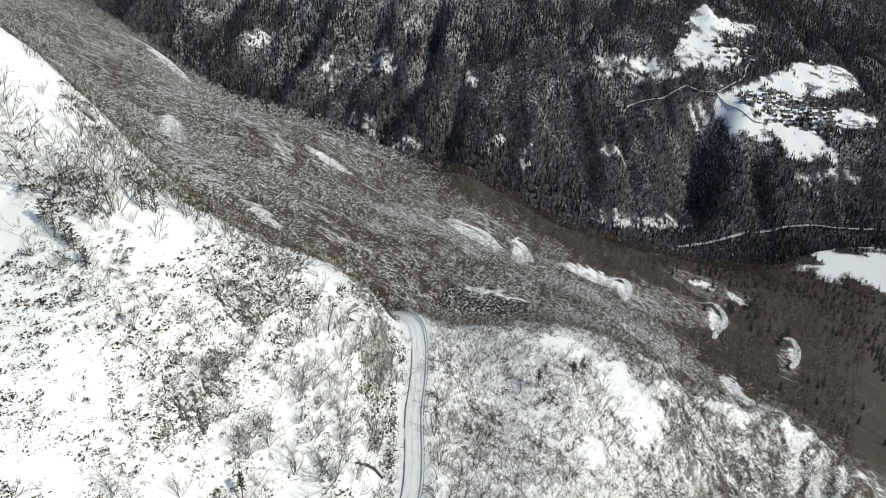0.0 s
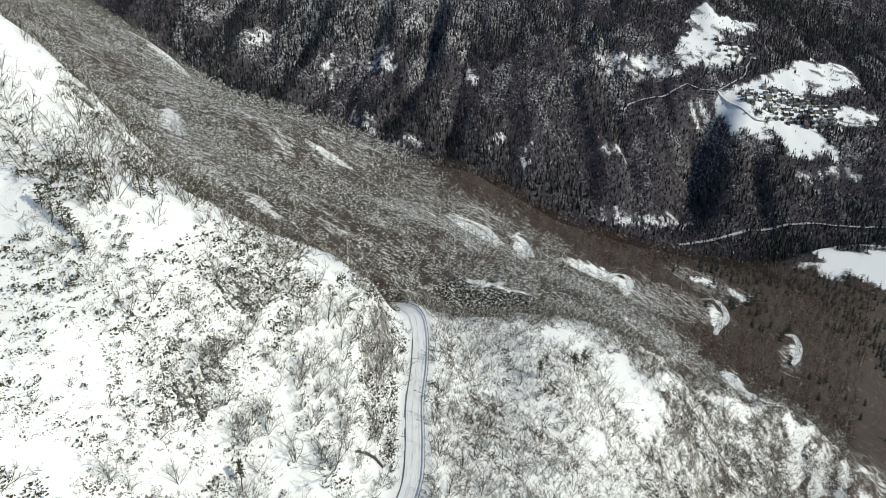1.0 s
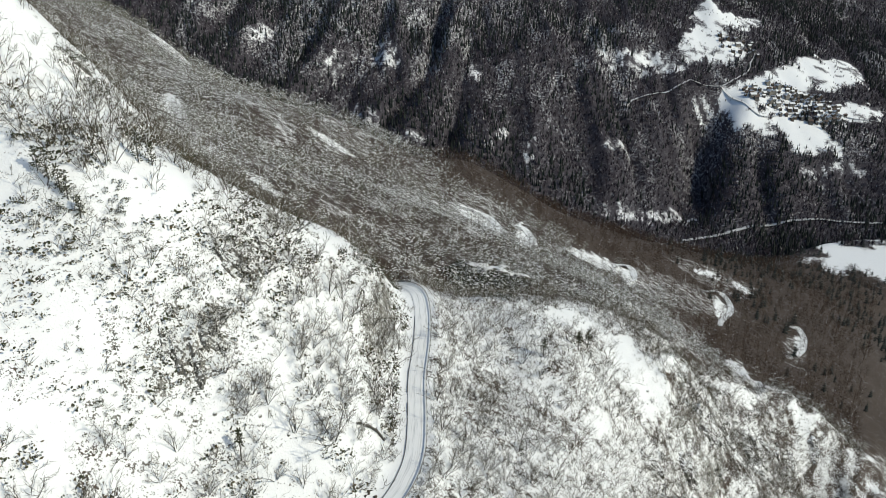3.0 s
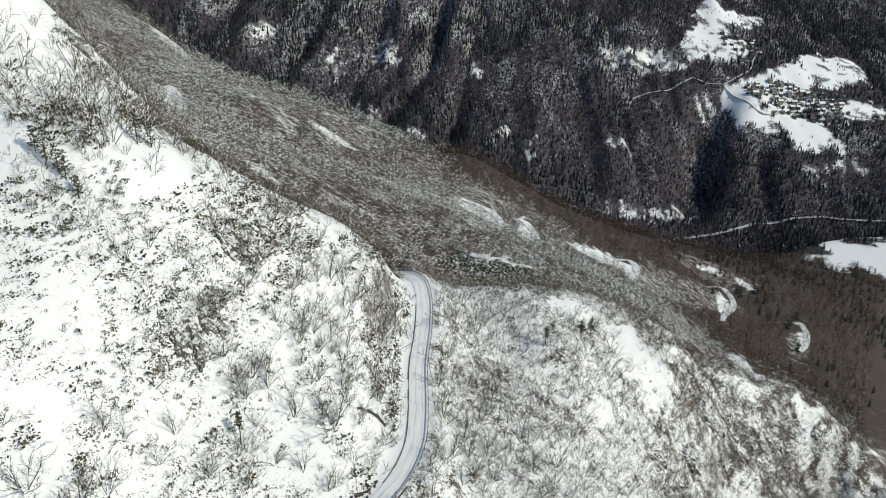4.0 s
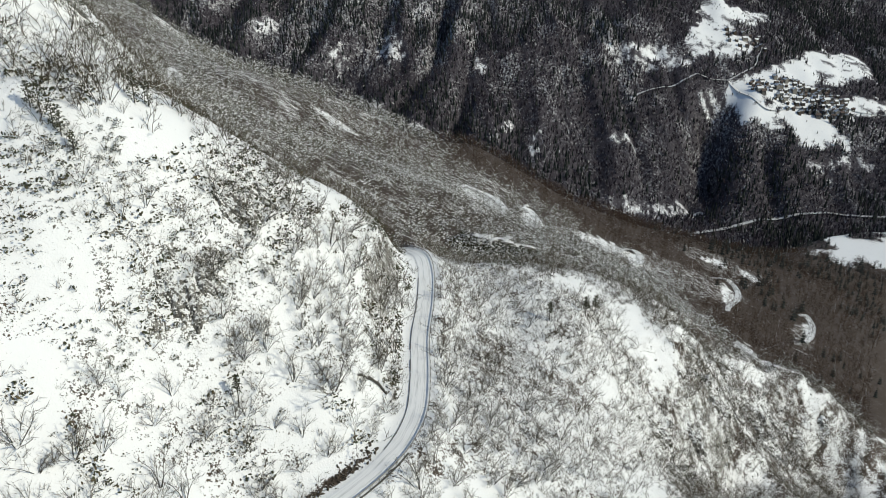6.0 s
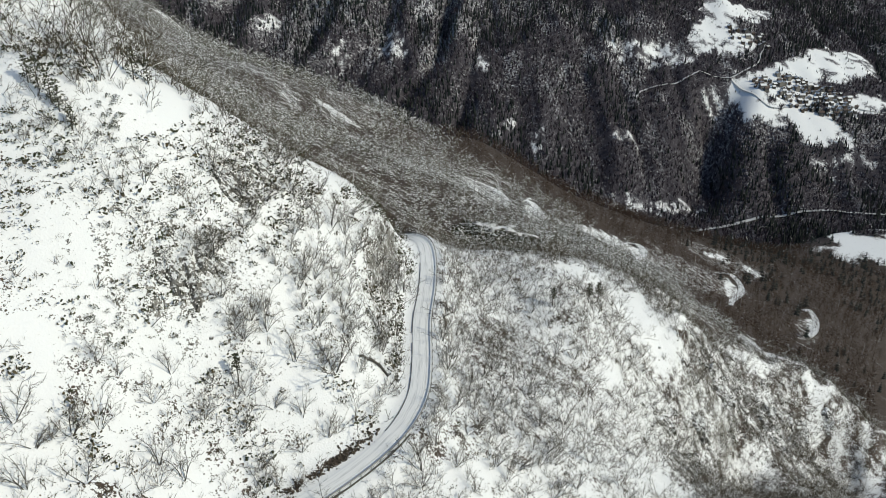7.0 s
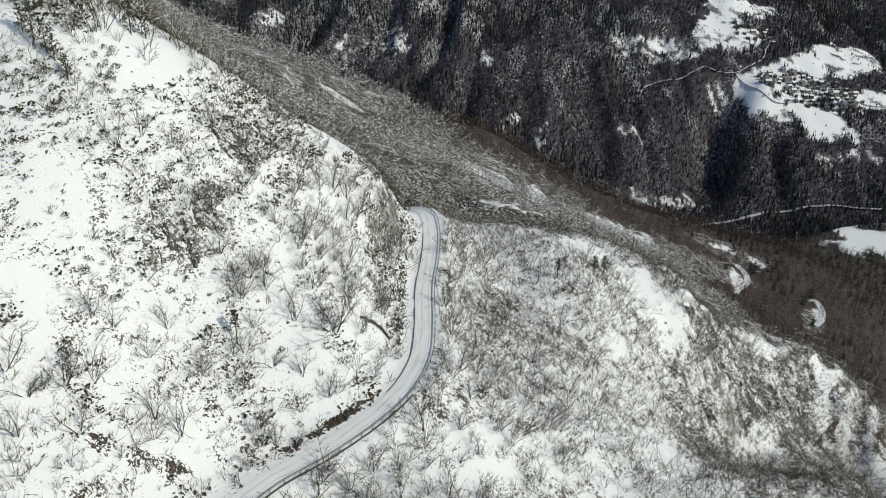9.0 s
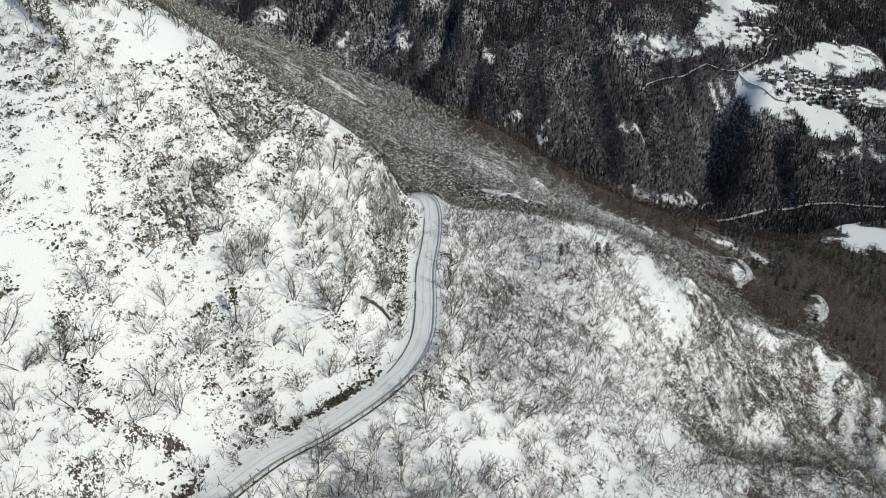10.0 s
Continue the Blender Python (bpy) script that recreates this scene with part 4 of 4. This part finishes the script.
def stone_wall(name, line, side, low, high, thick, label):
    """A low rough wall along a stretch of road."""
    edge = offset_line(line, side)
    bump = 0.14 * (fbm(edge[:, 0], edge[:, 1], 2.2, 130, 3) - 0.5)
    edge[:, 2] += bump * 1.2
    t = thick / 2
    ob = ribbon(name, edge, [(-t, low), (-t * 1.02, high * 0.6), (-t * 0.8, high), (t * 0.8, high + 0.02), (t, high * 0.6), (t * 1.05, low)], wall_mat)
    return tagged(ob, label, "wall")


stone_wall("retaining_wall", LINE[2:][LINE[2:, 1] < 112], ROAD_HALF + 0.45, -1.6, 0.02, 0.3, "dark damp stone retaining wall below the road's outer edge")
seg = (LINE[:, 1] > 110) & (LINE[:, 1] < 138)
stone_wall("kerb_wall", LINE[seg], -ROAD_HALF - 0.06, -0.4, 0.13, 0.10, "low dark stone wall along the road's inner edge")
seg = (LINE[:, 1] > 140) & (LINE[:, 1] < 171)
stone_wall("kerb_wall", LINE[seg], -ROAD_HALF - 0.06, -0.4, 0.12, 0.10, "low dark stone wall along the road's inner edge")


# ---- rocks ----
def rock_mesh(seed, detail=3, rough=0.35, strata=0.25):
    r = np.random.default_rng(seed)
    bm = bmesh.new()
    bmesh.ops.create_icosphere(bm, subdivisions=detail, radius=1.0)
    off = Vector(r.uniform(-50, 50, 3))
    for v in bm.verts:
        d = v.co.copy()
        n1 = noise.noise(d * 1.3 + off)
        n2 = noise.noise(Vector((d.x * 3.4, d.y * 3.4, d.z * 1.3)) + off * 2)
        n3 = noise.noise(d * 7.0 + off)
        v.co = d * (1 + rough * n1 + strata * n2 + 0.10 * n3)
    vs, fs = np.array([v.co for v in bm.verts]), np.array([[v.index for v in f.verts] for f in bm.faces])
    bm.free()
    return vs, fs


rock_data = []
for k in range(6):
    ob = mesh_object("rock_outcrop", *rock_mesh(40 + k, 4 if k < 4 else 3), rock_mat, smooth=False)
    rock_data.append(ob.data)
    bpy.data.objects.remove(ob)
RIGHT_ROCKS = [(68, 190, 4, 3, 5), (74, 198, 3, 3, 4), (81, 204, 3.5, 3, 4.5), (88, 212, 3.2, 3, 4), (97, 217, 3.5, 3, 4), (107, 230, 3.5, 3, 4.2), (114, 240, 3, 3, 3.6), (122, 243, 3.5, 3, 4.4), (134, 251, 3, 3, 4), (143, 258, 3, 3, 3.4)]


def outcrop(px, py, a, b, c, k):
    ob = new("rock_outcrop", rock_data[k % len(rock_data)])
    z = height_at(np.array([px]), np.array([py]))[0]
    ob.matrix_basis = Matrix.Translation((px, py, z - 0.25 * c)) @ Euler((rng.uniform(-0.2, 0.2), rng.uniform(-0.2, 0.2), rng.uniform(0, 6.3))).to_matrix().to_4x4() @ Matrix.Diagonal((a, b, c, 1))
    return tagged(ob, "grey craggy rock outcrop with snow on its ledges", "rock", "rock outcrops on the slope")


for k, (px, py, a, b, c) in enumerate(RIGHT_ROCKS[1::2]):
    outcrop(px, py, a * 0.55, b * 0.55, c * 0.6, k)
knoll = mesh_object("rock_knoll", *rock_mesh(91, 4, 0.34, 0.34), stone_mat, smooth=False)
knoll.matrix_basis = Matrix.Translation((12, 237, height_at(np.array([12.0]), np.array([237.0]))[0] - 2.2)) @ Matrix.Diagonal((11.5, 5.0, 4.8, 1))
tagged(knoll, "rocky knoll with a cap of snow and dark evergreens", "rock")


def cliff(px, py, wide, tall, deep, facing, seed, label):
    """A craggy face of upright blocks set into the slope; facing in degrees from +x."""
    n, m = 52, 50
    u, v = np.meshgrid(np.linspace(-1, 1, n), np.linspace(-1, 1, m))
    off = seed * 13.7
    col = fbm(u * wide * 0.5 + off, v * tall * 0.16 + off, 1.5, 150, 3)
    ledge = fbm(u * wide * 0.3 + off, v * tall * 0.5 - off, 1.4, 155, 2)
    blocks = np.floor(col * 9) / 9 + 0.5 * np.floor(ledge * 6) / 6
    rim = step(0.0, 0.8, 1.0 - np.hypot(u, v) ** 1.6 + 1.5 * (fbm(u * wide * 0.5 - off, v * tall * 0.4 + off, 1.3, 170, 3) - 0.5)) * step(1.0, 0.72, np.maximum(np.abs(u), np.abs(v)))
    d = deep * (rim * (0.50 + 1.0 * (blocks - 0.55)) - 0.25) + 0.75 * (fbm(u * wide + off, v * tall, 0.9, 160, 3) - 0.5) * rim
    c, q = math.cos(radians(facing)), math.sin(radians(facing))
    along = u * wide / 2 + 0.25 * (fbm(v * tall + off, u, 2.0, 165) - 0.5)
    x0, y0 = px - along * q, py + along * c
    # follow the slope: the face leans back as it climbs
    reach = v * tall * 0.38
    x1, y1 = x0 - reach * c, y0 - reach * q
    z1 = height_at(x1, y1)
    out = d * 0.9
    x2, y2, z2 = x1 + out * c, y1 + out * q, z1 + d * 0.75
    i = np.arange(n * m).reshape(m, n)
    f = np.stack([i[:-1, :-1], i[:-1, 1:], i[1:, 1:], i[1:, :-1]], -1).reshape(-1, 4)
    ob = mesh_object("rock_outcrop", np.stack([x2, y2, z2], -1).reshape(-1, 3), f, rock_mat, smooth=False)
    return tagged(ob, label, "rock", "rock outcrops on the slope")


CLIFFS = [(-42, 112.5, 8, 8, 1.2, -55), (-44.5, 112, 5, 6, 1.2, -70), (-39.5, 117, 5, 5, 1.1, -50), (-35.5, 131.5, 8, 8, 1.1, -45), (-38.5, 128, 5, 7, 1.1, -65), (-33.5, 136, 5, 6, 0.9, -40),
          (-33, 145, 5, 5, 1.0, -45), (-28, 154, 4, 4, 0.9, -45), (-68, 148.5, 5, 4, 1.1, -60), (4, 230, 8, 9, 0.8, -85), (13, 231, 9, 9, 0.9, -90), (22, 232, 7, 8, 0.8, -95), (-19, 165, 5, 6, 1.2, -50),
          (56, 160, 10, 12, 1.9, -55), (53, 168, 9, 9, 1.7, -50), (61, 152, 7, 12, 1.7, -60), (67, 180, 9, 10, 1.8, -50), (78, 197, 10, 9, 1.8, -50), (89, 209, 9, 9, 1.7, -50), (101, 221, 10, 9, 1.8, -50), (115, 238, 9, 9, 1.8, -50),
          (130, 248, 9, 9, 1.8, -50), (143, 256, 8, 8, 1.6, -50)]
for k, (px, py, wide, tall, deep, facing) in enumerate(CLIFFS):
    cliff(px, py, wide, tall, deep, facing, k + 1, "craggy grey-brown rock face streaked with snow")
# loose stones and earth clods of the cut bank above the road
bank_data = []
for k in range(6):
    ob = mesh_object("bank_rock", *chip(np.random.default_rng(60 + k)), bank_mat, smooth=False)
    bank_data.append(ob.data)
    bpy.data.objects.remove(ob)
stretch = LINE[(LINE[:, 1] > 70) & (LINE[:, 1] < 110)]
inner = offset_line(stretch, -1.0) - stretch
for k in range(430):
    i = rng.integers(0, len(stretch))
    wide = 0.55 + 0.5 * step(92, 80, stretch[i][1])
    out = ROAD_HALF + 1.75 + rng.normal(0, 1.0) * wide
    q = stretch[i] + inner[i] * out + (rng.uniform(-0.5, 0.5), rng.uniform(-0.5, 0.5), 0)
    if out < ROAD_HALF + 0.9 or vnoise(np.array([q[0]]), np.array([q[1]]), 3.2, 140)[0] < 0.36:
        continue
    ob = new("bank_rock", bank_data[k % 6])
    z = height_at(np.array([q[0]]), np.array([q[1]]))[0]
    g = rng.uniform(0.12, 0.42)
    ob.matrix_basis = Matrix.Translation((q[0], q[1], z + 0.05)) @ Euler(rng.uniform(0, 6.3, 3)).to_matrix().to_4x4() @ Matrix.Diagonal((g * rng.uniform(0.8, 1.7), g * 0.8, g * rng.uniform(0.6, 1.0), 1))
    tagged(ob, "brown clod of rock and earth above the road", "rock", "bank rocks")

# fallen trunk above the road
log = Pieces()
log.stick([(-16.3, 120.7, 0.15), (-15.6, 121.3, 0.45), (-15.0, 121.9, 0.25), (-14.3, 122.8, 0.45), (-13.6, 123.5, 0.3), (-12.9, 124.0, 0.35), (-12.2, 124.0, 0.1), (-11.6, 123.8, -0.05)],
          (0.10, 0.16, 0.14, 0.22, 0.20, 0.30, 0.32, 0.2), 8)
log.stick([(-13.4, 123.5, 0.2), (-13.1, 123.9, 0.7), (-12.9, 124.1, 1.2)], (0.10, 0.07, 0.02), 5)
log.stick([(-15.2, 121.6, 0.3), (-15.4, 121.0, 0.5), (-15.2, 120.6, 0.4)], (0.09, 0.06, 0.02), 5)
v, f = log.arrays()
v[:, 2] += height_at(v[:, 0], v[:, 1]) + 0.15
tagged(mesh_object("fallen_log", v, f, stem_mat, True), "dark fallen trunk lying on the snow above the road", "log")


# ---- conifers of the near spur ----
def grow_pine(r, height, boughs, width, low):
    """An uneven crown: boughs of differing length carrying clumps of needles."""
    p = Pieces()
    for k in range(boughs):
        f = (k + r.random()) / boughs
        z = height * (low + (1.0 - low) * f)
        turn = 2.4 * k + r.normal(0, 0.5)
        reach = height * width * (1.1 - f) ** 0.7 * r.uniform(0.45, 1.25)
        tip = np.array((math.cos(turn) * reach, math.sin(turn) * reach, z + reach * r.uniform(-0.25, 0.35)))
        base = np.array((0, 0, z))
        p.sliver(base, tip, 0.03)
        for c in range(6):
            o = base + (tip - base) * r.uniform(0.2, 1.0) + r.normal(0, 0.09, 3)
            d = unit((tip - base) + r.normal(0, 0.7 * reach, 3))
            q = unit(np.cross(d, r.normal(0, 1, 3))) * r.uniform(0.07, 0.15)
            e = r.uniform(0.25, 0.5)
            p.add([o, o + d * e * 0.5 + q, o + d * e, o + d * e * 0.5 - q], [(0, 1, 2), (0, 2, 3)])
    return p.arrays()


def conifer_thing(px, py, height, seed, label, low=0.08, width=0.26):
    root = new("conifer")
    r = np.random.default_rng(seed)
    trunk = Pieces()
    trunk.stick([(0, 0, -0.4), (r.normal(0, 0.05), r.normal(0, 0.05), height * 0.5), (0, 0, height * 0.98)], (0.022 * height, 0.014 * height, 0.003 * height), 6)
    part("trunk", *trunk.arrays(), stem_mat, root)
    part("crown", *grow_pine(r, height, 34, width, low), near_needles, root)
    root.location = (px, py, height_at(np.array([px]), np.array([py]))[0])
    return tagged(root, label, "conifer")


conifer_thing(-53.0, 131.6, 5.4, 1, "dark green spruce dusted with snow on the open slope")
conifer_thing(-51.2, 133.0, 4.6, 2, "dark green spruce dusted with snow on the open slope")
conifer_thing(-33.7, 107.2, 5.8, 3, "small slender pine throwing a blue shadow on snow", 0.5, 0.16)
for k, (px, py, tall) in enumerate(((-63, 120, 5.2), (-61, 119, 4.4), (-59.6, 118.2, 4.8), (-65, 121, 4.0), (-57.5, 117.0, 3.6))):
    conifer_thing(px, py, tall, 10 + k, "dark green snow-dusted spruce in a row down the slope")
conifer_thing(24.0, 171.0, 5.0, 4, "small dark pine among bare shrubs", 0.4, 0.2)
conifer_thing(34.5, 181.0, 5.4, 5, "small dark pine among bare shrubs", 0.4, 0.2)
conifer_thing(38.0, 187.0, 5.2, 6, "small dark pine beside open snow", 0.4, 0.2)


# ---- lower and upper bends of the road, tracks and river ----
def draped(points, lift, spacing=3.0):
    p = spline([(a, b, 0) for a, b in points], spacing)
    p[:, 2] = height_at(p[:, 0], p[:, 1]) + lift
    k = np.ones(5) / 5
    z = np.convolve(np.pad(p[:, 2], 2, mode="edge"), k, "valid")
    p[:, 2] = np.maximum(z, p[:, 2] - 0.3) + 0.1
    return p


BENDS = [[(5, 373), (13, 376), (22, 372), (26, 356)], [(34, 385), (40, 387), (43, 378), (43, 360)], [(94, 410), (99, 420), (105, 428), (109, 425), (106, 408), (100, 394)],
         [(170, 471), (184, 484), (186, 472), (180, 449), (165, 423), (158, 408)], [(230, 469), (236, 472), (233, 456), (222, 433), (211, 417)], [(131, 323), (134, 310), (130, 290), (124, 271)],
         [(-114, 320), (-108, 311), (-101, 296), (-93, 274)]]
for b in BENDS:
    line = draped(b, 0.5)
    ob = ribbon("road", line, [(s, 0.1) for s in np.linspace(-2.0, 2.0, 5)], road_mat, True)
    tagged(ob, "bend of the snowy mountain road lower down", "road", kind="structure")
for b in BENDS[:5]:
    guard_rail(draped(b, 0.5), 2.0, "grey steel guard rail along a lower bend")

track_mat = make_plain("snowy_track", (0.50, 0.50, 0.50), (0.78, 0.78, 0.77), 4.0, 0.9)
TRACKS = [([(269, 1177), (282, 1197), (312, 1212), (357, 1230), (381, 1246), (394, 1239), (430, 1238)], 5.0), ([(430, 1238), (445, 1248), (480, 1277), (494, 1305), (512, 1336), (506, 1360)], 4.0),
          ([(430, 1237), (444, 1211), (466, 1172), (505, 1182), (554, 1197), (592, 1206), (632, 1197), (700, 1212)], 4.0)]
for pts, wide in TRACKS:
    ob = ribbon("track", draped(pts, 0.8, 5.0), [(-wide / 2, 0), (0, 0.2), (wide / 2, 0)], track_mat)
    tagged(ob, "snow-covered farm track near the village", "track", kind="structure")
gravel_mat = make_plain("river_gravel", (0.22, 0.23, 0.24), (0.85, 0.85, 0.84), 7.0, 0.9)
ob = ribbon("river", draped([(300, 936), (319, 943), (370, 964), (416, 985), (475, 991), (509, 997), (573, 981), (760, 985)], 1.5, 6.0), [(-3.2, 0), (-1.5, 0.2), (1.5, 0.2), (3.2, 0)], gravel_mat)
tagged(ob, "pale snowy river bed along the valley floor", "river", kind="structure")

# ---- the village ----
plaster = make_plain("plaster", (0.16, 0.145, 0.125), (0.34, 0.31, 0.27), 3.0, 0.9)
boards = make_plain("dark_boards", (0.045, 0.035, 0.028), (0.11, 0.085, 0.065), 1.5, 0.9)
rubble = make_plain("rubble_stone", (0.06, 0.057, 0.053), (0.16, 0.15, 0.14), 1.2, 0.9)
roof_bare = make_plain("brown_tiles", (0.07, 0.05, 0.045), (0.16, 0.12, 0.10), 2.0, 0.9)
roof_snow = make_plain("snowy_roof", (0.70, 0.70, 0.70), (0.88, 0.88, 0.87), 3.0, 0.9)
pane_mat = make_plain("dark_panes", (0.03, 0.035, 0.04), (0.06, 0.065, 0.07), 1.0, 0.2)


def house(length, width, eaves, ridge, snowy, walls):
    root = new("house")
    h, w = length / 2, width / 2
    v = [(-h, -w, -4), (h, -w, -4), (h, w, -4), (-h, w, -4), (-h, -w, eaves), (h, -w, eaves), (h, w, eaves), (-h, w, eaves), (-h, 0, ridge - 0.25), (h, 0, ridge - 0.25)]
    me = bpy.data.meshes.new("wall")
    me.from_pydata(v, [], [(0, 1, 5, 4), (2, 3, 7, 6), (1, 2, 6, 9, 5), (3, 0, 4, 8, 7)])
    me.materials.append(walls)
    wall = new("wall", me)
    wall.parent = root
    for s in (-1, 1):
        o, k = 0.45, 0.3
        e = eaves - o * (ridge - eaves) / w
        a = [(-h - o, 0, ridge), (h + o, 0, ridge), (h + o, s * (w + o), e), (-h - o, s * (w + o), e)]
        v = a + [(p, q, r - k) for p, q, r in a]
        # the sunless pitch keeps its snow
        part("roof", v, [(0, 1, 2, 3), (7, 6, 5, 4), (0, 4, 5, 1), (1, 5, 6, 2), (2, 6, 7, 3), (3, 7, 4, 0)], roof_snow if snowy or s > 0 else roof_bare, root)
    part("chimney", *box(-0.4 + h * 0.4, 0.4 + h * 0.4, 0.3, 1.1, ridge - 1.5, ridge + 1.0), plaster, root)
    for k in range(3):
        for level in (1.0, eaves - 1.8):
            px = -h + length * (k + 0.5) / 3
            part("window", *box(px - 0.5, px + 0.5, -w - 0.05, -w + 0.1, level, level + 1.3), pane_mat, root)
    return tagged(root, "small village house with a pitched roof" + (" under snow" if snowy else " half cleared of snow"), "house", "village houses")


models = [house(6.5, 5, 4.2, 6.0, False, rubble), house(5.5, 4.6, 4.0, 5.6, True, boards), house(8, 5.2, 4.4, 6.3, True, plaster), house(5, 4.2, 3.4, 5.0, True, rubble), house(6, 4.6, 4.2, 5.9, True, boards), house(4, 3.4, 2.6, 3.9, False, boards)]
spots = []
for k in range(1400):
    px, py = rng.uniform(455, 620), rng.uniform(1160, 1262)
    u, v = (px - 535) / 78, (py - 1212 + 0.10 * (px - 535)) / 40
    if u * u + v * v < 1 and vnoise(np.array([px]), np.array([py]), 15, 150)[0] > 0.32 and all((px - a) ** 2 + (py - b) ** 2 > rng.uniform(5.8, 8.2) ** 2 for a, b in spots):
        spots.append((px, py))
    if len(spots) >= 150:
        break
for k in range(600):
    px, py = rng.uniform(455, 520), rng.uniform(1325, 1368)
    if all((px - a) ** 2 + (py - b) ** 2 > 12 ** 2 for a, b in spots) and len(spots) < 168:
        spots.append((px, py))
for k, (px, py) in enumerate(spots):
    z = height_at(np.array([px]), np.array([py]))[0]
    m = Matrix.Translation((px, py, z + 0.5)) @ Matrix.Rotation(rng.choice([0.1, 0.25, 1.6, 1.75]) + rng.uniform(-0.15, 0.15), 4, "Z") @ Matrix.Scale(rng.uniform(0.85, 1.15), 4)
    if k < len(models):
        models[k].matrix_basis = m
    else:
        copy_thing(models[rng.integers(0, len(models))], m)
